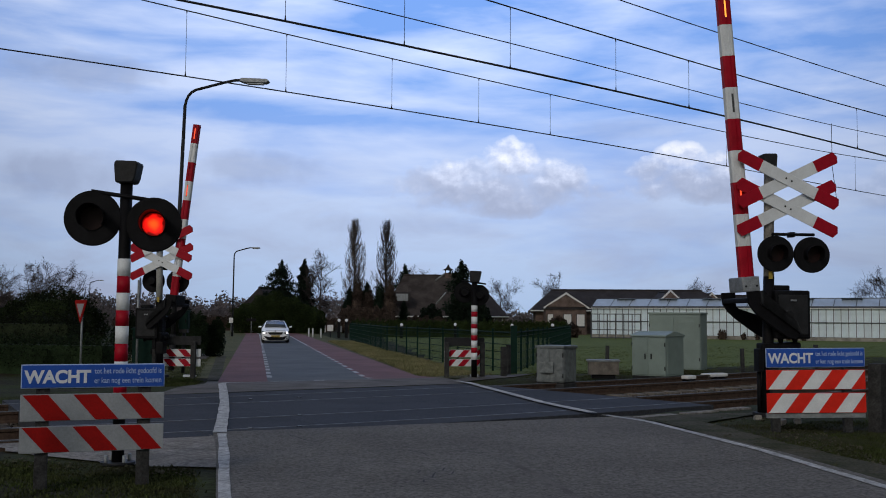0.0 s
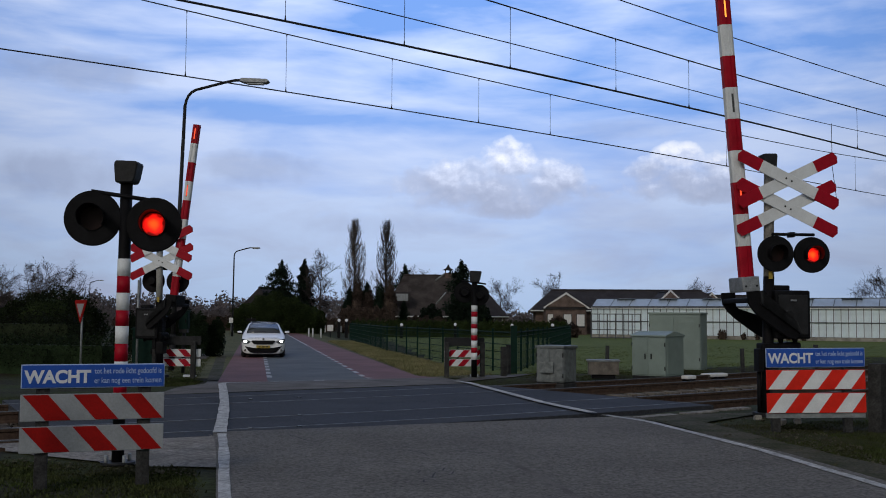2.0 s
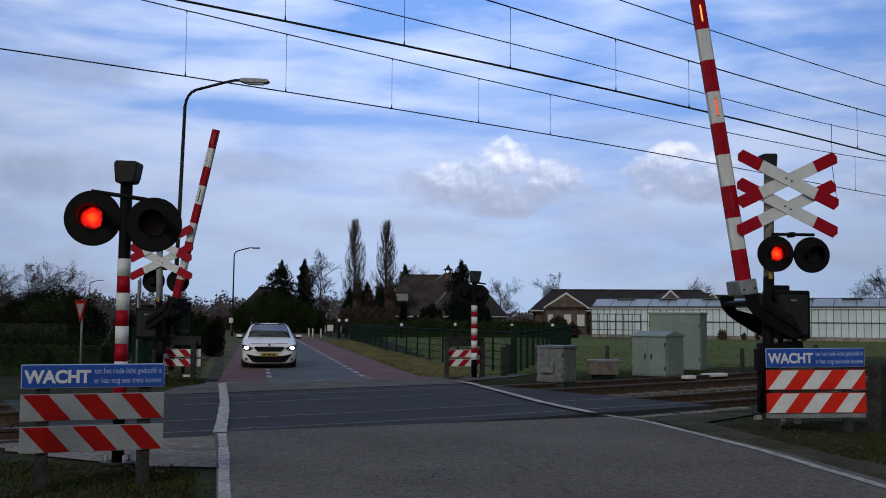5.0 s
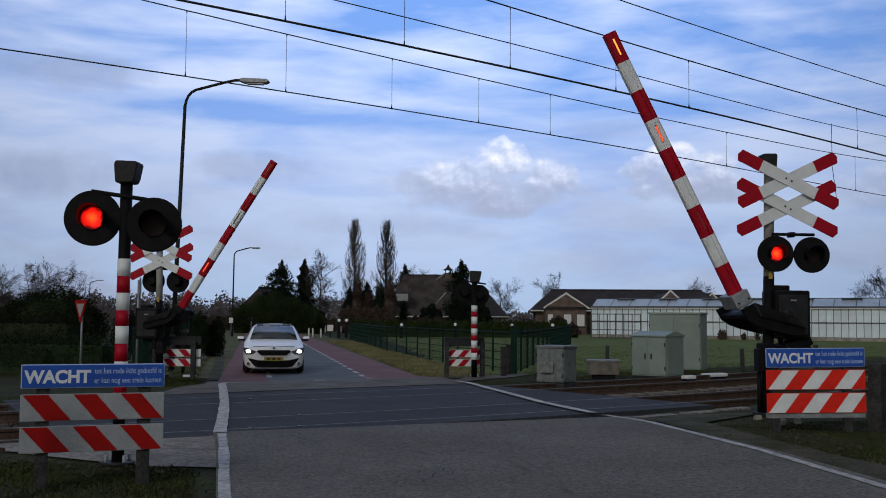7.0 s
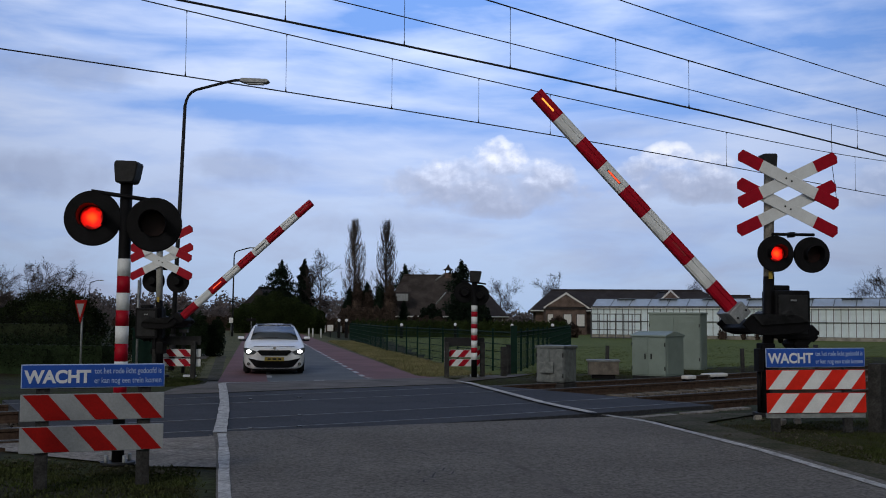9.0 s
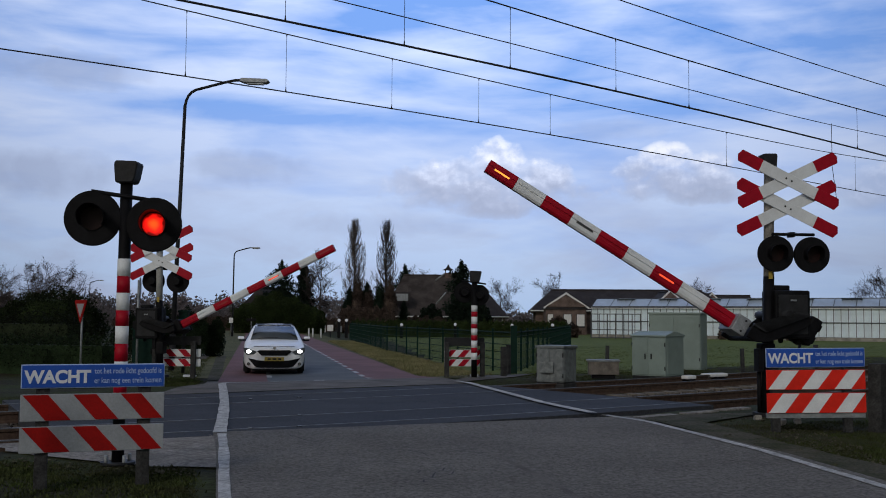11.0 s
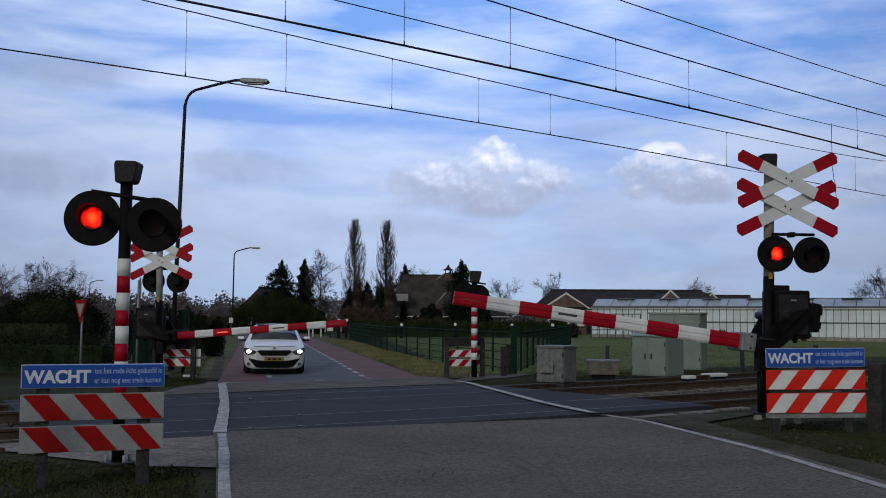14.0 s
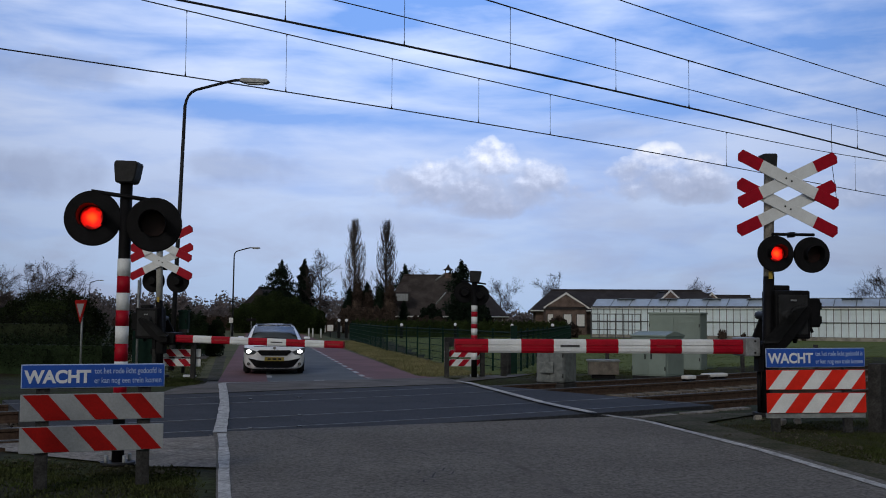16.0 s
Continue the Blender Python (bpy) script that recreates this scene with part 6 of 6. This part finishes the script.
# ---- sky ----
def make_sky():
    """A far curved sheet of cloudy sky that drifts slowly."""
    R, na, ne = 2600.0, 60, 40
    verts, faces, uv = [], [], []
    for j in range(ne + 1):
        e = radians(-2 + 62 * j / ne)
        for i in range(na + 1):
            a = radians(-65 + 130 * i / na)
            verts.append((R * math.sin(a) * math.cos(e), R * math.cos(a) * math.cos(e), R * math.sin(e) + 1.5))
            uv.append((math.degrees(a), math.degrees(e)))
    n = na + 1
    faces = [(j * n + i, j * n + i + 1, j * n + n + i + 1, j * n + n + i) for j in range(ne) for i in range(na)]
    me = data_mesh("sky_backdrop", verts, faces)
    lay = me.uv_layers.new(name="angles")
    for lo in me.loops:
        lay.data[lo.index].uv = uv[lo.vertex_index]
    m = bpy.data.materials.new("cloudy_sky")
    m.use_nodes = True
    t = m.node_tree
    t.nodes.clear()
    L = t.links.new
    out, em = t.nodes.new("ShaderNodeOutputMaterial"), t.nodes.new("ShaderNodeEmission")
    L(em.outputs[0], out.inputs[0])
    tc = t.nodes.new("ShaderNodeTexCoord")
    UV = tc.outputs["UV"]

    def math_(op, a, b=None, clamp=False):
        k = t.nodes.new("ShaderNodeMath")
        k.operation, k.use_clamp = op, clamp
        for i, v in enumerate((a, b)):
            if v is None:
                continue
            if isinstance(v, (int, float)):
                k.inputs[i].default_value = v
            else:
                L(v, k.inputs[i])
        return k.outputs[0]

    def noise_(scale, sx, sy, detail=6.0, rough=0.55, shift=(0, 0, 0), turn=0.0, dist=0.0):
        mp = t.nodes.new("ShaderNodeMapping")
        mp.inputs["Scale"].default_value = (sx, sy, 1)
        mp.inputs["Location"].default_value = shift
        mp.inputs["Rotation"].default_value = (0, 0, radians(turn))
        L(UV, mp.inputs[0])
        k = nd(t, "ShaderNodeTexNoise", Scale=scale, Detail=detail, Roughness=rough, Distortion=dist)
        L(mp.outputs[0], k.inputs["Vector"])
        return k.outputs[0]

    def ramp(v, stops):
        k = t.nodes.new("ShaderNodeValToRGB")
        while len(k.color_ramp.elements) < len(stops):
            k.color_ramp.elements.new(0.5)
        for e, (p, c) in zip(k.color_ramp.elements, stops):
            e.position, e.color = p, (*c, 1)
        L(v, k.inputs[0])
        return k.outputs[0]

    def mix(f, a, b):
        k = t.nodes.new("ShaderNodeMix")
        k.data_type = "RGBA"
        for s, v in ((0, f), (6, a), (7, b)):
            if isinstance(v, (tuple, float)):
                k.inputs[s].default_value = (*v, 1) if isinstance(v, tuple) else v
            else:
                L(v, k.inputs[s])
        return k.outputs[2]
    sep = t.nodes.new("ShaderNodeSeparateXYZ")
    L(UV, sep.inputs[0])
    U, V = sep.outputs[0], sep.outputs[1]
    el = math_("DIVIDE", V, 30.0)
    blue = ramp(el, [(0.0, (0.30, 0.41, 0.64)), (0.25, (0.30, 0.44, 0.80)), (0.42, (0.20, 0.385, 0.84)), (0.62, (0.19, 0.375, 0.86)), (1.0, (0.16, 0.33, 0.82))])
    veil = ramp(el, [(0.0, (0.36, 0.48, 0.69)), (0.3, (0.52, 0.63, 0.89)), (0.5, (0.63, 0.75, 1.05)), (1.0, (0.58, 0.72, 1.06))])
    streak = noise_(0.15, 0.42, 2.0, 6.0, 0.5, (3.0, 1.7, 0), 5, 0.5)
    thin = noise_(0.45, 0.45, 2.0, 5.0, 0.55, (8, 2, 0), 4, 0.3)
    s = math_("ADD", streak, math_("MULTIPLY", math_("SUBTRACT", thin, 0.5), 0.34))
    low = math_("SUBTRACT", 1.0, math_("MULTIPLY", el, 2.9), True)
    s = math_("ADD", s, math_("MULTIPLY", low, 0.30))
    s = math_("SUBTRACT", s, math_("MULTIPLY", U, 0.0030))
    for v0, wide, deep, slope, u0 in ((10.9, 1.0, 0.17, -0.045, -9.0), (16.0, 0.9, 0.10, -0.05, -14.0)):
        band = math_("DIVIDE", math_("SUBTRACT", V, math_("ADD", v0, math_("MULTIPLY", U, slope))), wide)
        side = math_("DIVIDE", math_("SUBTRACT", U, u0), 15.0)
        q = math_("SUBTRACT", 1.0, math_("ADD", math_("MULTIPLY", band, band), math_("MULTIPLY", side, side)), True)
        s = math_("SUBTRACT", s, math_("MULTIPLY", q, deep))
    cover = ramp(s, [(0.33, (0, 0, 0)), (0.66, (1, 1, 1))])
    col = mix(cover, blue, veil)
    # grey banks low in the sky
    bank = ramp(noise_(0.22, 0.6, 1.6, 6.0, 0.55, (1, 5, 0), 0, 0.4), [(0.46, (0, 0, 0)), (0.66, (1, 1, 1))])
    col = mix(math_("MULTIPLY", math_("MULTIPLY", bank, low), 0.65), col, (0.33, 0.35, 0.48))
    # heaped clouds: place, half widths
    edge = math_("MULTIPLY", math_("SUBTRACT", noise_(0.52, 1.0, 1.15, 6.0, 0.5, (2, 2, 0), 0, 0.2), 0.5), 1.75)
    for cu, cv, ru, rv, k in ((-20.0, 12.9, 4.6, 1.2, 0.45), (-21.5, 7.4, 4.2, 1.6, 0.55), (-11.0, 8.2, 4.0, 1.1, 0.5), (-3.5, 5.2, 6.0, 0.8, 0.3), (9.5, 10.5, 4.0, 0.7, 0.25), (-34, 10, 6, 2, 0.5)):
        du = math_("DIVIDE", math_("SUBTRACT", U, cu), ru)
        dv = math_("DIVIDE", math_("SUBTRACT", V, cv), rv)
        r2 = math_("ADD", math_("MULTIPLY", du, du), math_("MULTIPLY", dv, dv))
        body = ramp(math_("ADD", math_("SUBTRACT", 1.0, r2), edge), [(0.05, (0, 0, 0)), (0.9, (1, 1, 1))])
        col = mix(math_("MULTIPLY", body, k), col, (0.31, 0.37, 0.55))
    fine = noise_(1.5, 1.0, 1.2, 5.0, 0.6, (4, 1, 0), 0, 0.3)
    puff = math_("ADD", noise_(0.52, 1.0, 1.15, 6.0, 0.55, (2, 2, 0)), math_("MULTIPLY", fine, 0.16))
    above = math_("ADD", noise_(0.52, 1.0, 1.15, 6.0, 0.55, (2.15, 2.40, 0)), math_("MULTIPLY", noise_(1.5, 1.0, 1.2, 5.0, 0.6, (4.12, 1.25, 0), 0, 0.3), 0.16))
    relief = math_("SUBTRACT", puff, above)
    ragged = math_("ADD", math_("MULTIPLY", math_("SUBTRACT", puff, 0.55), 2.4), math_("MULTIPLY", edge, 0.25))
    # heaps of round lumps: middle and half widths of each lump; base, height, cover
    heaps = (
        (((3.4, 8.9, 1.7, 1.2), (0.6, 8.2, 2.0, 1.0), (-1.8, 7.6, 1.6, 0.9), (5.9, 7.9, 1.7, 1.3), (2.4, 7.1, 5.4, 1.2), (3.0, 6.3, 2.4, 0.7)), 6.3, 3.6, 0.95),
        (((12.9, 9.0, 1.7, 0.8), (14.8, 8.5, 1.6, 0.9), (11.0, 8.1, 1.4, 0.9), (13.2, 7.5, 3.8, 1.1), (14.4, 6.9, 2.2, 0.7)), 6.6, 3.0, 0.9),
        (((23.0, 6.9, 2.8, 1.2), (25.5, 7.6, 2.0, 1.1)), 5.8, 3.0, 0.5),
        (((31.0, 9.0, 4.0, 1.6), (34.0, 10.0, 3.0, 1.5)), 7.5, 4.0, 0.6),
    )
    for lumps, base, tall, k in heaps:
        field = None
        for cu, cv, ru, rv in lumps:
            du = math_("DIVIDE", math_("SUBTRACT", U, cu), ru)
            dv = math_("DIVIDE", math_("SUBTRACT", V, cv), rv)
            one = math_("SUBTRACT", 1.0, math_("ADD", math_("MULTIPLY", du, du), math_("MULTIPLY", dv, dv)))
            field = one if field is None else math_("MAXIMUM", field, one)
        body = ramp(math_("ADD", field, ragged), [(0.0, (0, 0, 0)), (0.45, (0.6, 0.6, 0.6)), (1.0, (1, 1, 1))])
        rise = math_("DIVIDE", math_("SUBTRACT", V, base), tall)
        top = math_("ADD", math_("MULTIPLY", rise, 0.75), math_("MULTIPLY", relief, 1.5))
        shade = ramp(top, [(0.0, (0.36, 0.415, 0.58)), (0.28, (0.43, 0.49, 0.67)), (0.55, (0.62, 0.69, 0.89)), (0.80, (0.90, 0.93, 1.02))])
        col = mix(math_("MULTIPLY", body, k), col, shade)
    L(col, em.inputs[0])
    # strength drops towards both sides: a lens vignette put into the sky's brightness
    L(math_("SUBTRACT", 1.11, math_("MULTIPLY", math_("MULTIPLY", U, U), 0.00045)), em.inputs[1])
    me.materials.append(m)
    return tagged(new("sky_backdrop", me), "blue sky with veils and heaped grey-white clouds", "sky", kind="structure")


make_ground()
make_roads()
make_railway()
make_glint_studs()
make_wires()
make_crossing_gear()
car = make_car()
make_street_things()
make_houses()
make_plants()
edge_posts()
make_grass()
sky = make_sky()


def motions():
    """All that moves: the car, the booms, the flashing lamps and the drifting clouds."""
    rows = [(0.0, -10.86, 66.43), (0.5, -9.66, 58.09), (1.0, -8.89, 51.72), (1.5, -8.13, 46.66), (2.0, -7.42, 42.35), (2.5, -6.92, 39.73), (3.0, -6.53, 37.67), (3.5, -6.24, 36.17), (4.0, -5.97, 34.95), (4.5, -5.81, 34.20), (5.5, -5.53, 32.80), (6.3, -5.22, 31.30), (6.5, -5.14, 30.92), (7.0, -4.97, 30.17), (7.4, -4.93, 30.03), (16.0, -4.93, 30.03)]
    out = []
    for i, (t, x, y) in enumerate(rows):
        turn = 10.0
        out.append((t, pose(x, y, -0.165, 0, 0, turn)))
    walk(car, out)
    times, turn, last = [], 0.0, None
    for k in range(0, 224):
        t = k / 30
        j = max(i for i in range(len(rows) - 1) if rows[i][0] <= t)
        f = (t - rows[j][0]) / (rows[j + 1][0] - rows[j][0])
        y = rows[j][2] + (rows[j + 1][2] - rows[j][2]) * f
        turn += 0.0 if last is None else min((last - y) / 0.315, 1.4)
        last = y
        times.append((t, math.degrees(turn)))
    for wheel, x, y in WHEELS:
        walk(wheel, [(t, pose(x, y, 0.315, a, 0, 0)) for t, a in times] + [(16.0, pose(x, y, 0.315, times[-1][1], 0, 0))])
    near = [(0.0, 85.7), (4.15, 85.7), (4.5, 84.6), (5.0, 81.0), (6.3, 69.8), (7.0, 63.5), (8.0, 54.6), (9.0, 46.5), (10.2, 37.1), (11.5, 27.5), (12.5, 19.8), (13.0, 16.2), (13.5, 12.2), (14.0, 8.0), (14.5, 4.0), (15.0, 1.2), (15.3, 0.0), (16.0, 0.0)]
    far = [(0.0, 83.3), (4.15, 83.3), (4.5, 82.0), (5.0, 77.2), (6.3, 63.2), (7.0, 57.0), (8.0, 48.6), (9.0, 40.6), (10.2, 32.0), (11.5, 22.4), (12.5, 15.6), (13.0, 11.8), (13.5, 8.0), (14.0, 4.6), (14.5, 1.6), (15.0, -1.0), (15.3, -1.5), (16.0, -1.5)]
    for arm, side, px, pz in BOOMS:
        rows = near if side < 0 else far
        walk(arm, [(t, pose(px, 0, pz, 0, -side * b, 0)) for t, b in rows])
    step = 0.067
    switches = [0.28, 0.6, 0.93, 1.25, 1.58, 1.9, 2.22, 2.57, 2.87, 3.2, 3.57, 3.84, 4.17, 4.49, 4.82, 5.14, 5.46, 5.79, 6.11, 6.43, 6.76, 7.08, 7.41, 7.73, 8.07, 8.38, 8.7, 9.07, 9.35, 9.68, 10.0, 10.32, 10.65, 10.97, 11.3, 11.62, 11.93, 12.27, 12.59, 12.92, 13.24, 13.57, 13.89, 14.21, 14.57, 14.86, 15.18, 15.57, 15.83]
    for ob, phase, on, off, watch in GLOWS:
        a = pose(*on) if isinstance(on, tuple) else pose(0, on, 0)
        b = pose(*off) if isinstance(off, tuple) else pose(0, off, 0)

        def lit(t):
            flash = phase == "B" or (sum(q <= t for q in switches) % 2 == 0) == (phase == "R")
            return flash and any(q0 <= t <= q1 for q0, q1 in watch)
        edges = sorted(q for q in set(switches) | {q for w in watch for q in w} if 0.05 < q < 15.95)
        rows = [(0.0, a if lit(0.01) else b)]
        for t in edges:
            now, then = lit(t - 0.001), lit(t + 0.001)
            if now != then and t - step / 2 > rows[-1][0]:
                rows += [(t - step / 2, a if now else b), (t + step / 2, a if then else b)]
        rows.append((16.0, rows[-1][1]))
        walk(ob, rows)
    walk(sky, [(0.0, pose(0, 0, 0, 0, 0, -0.55)), (16.0, pose(0, 0, 0, 0, 0, 0.57))])


motions()
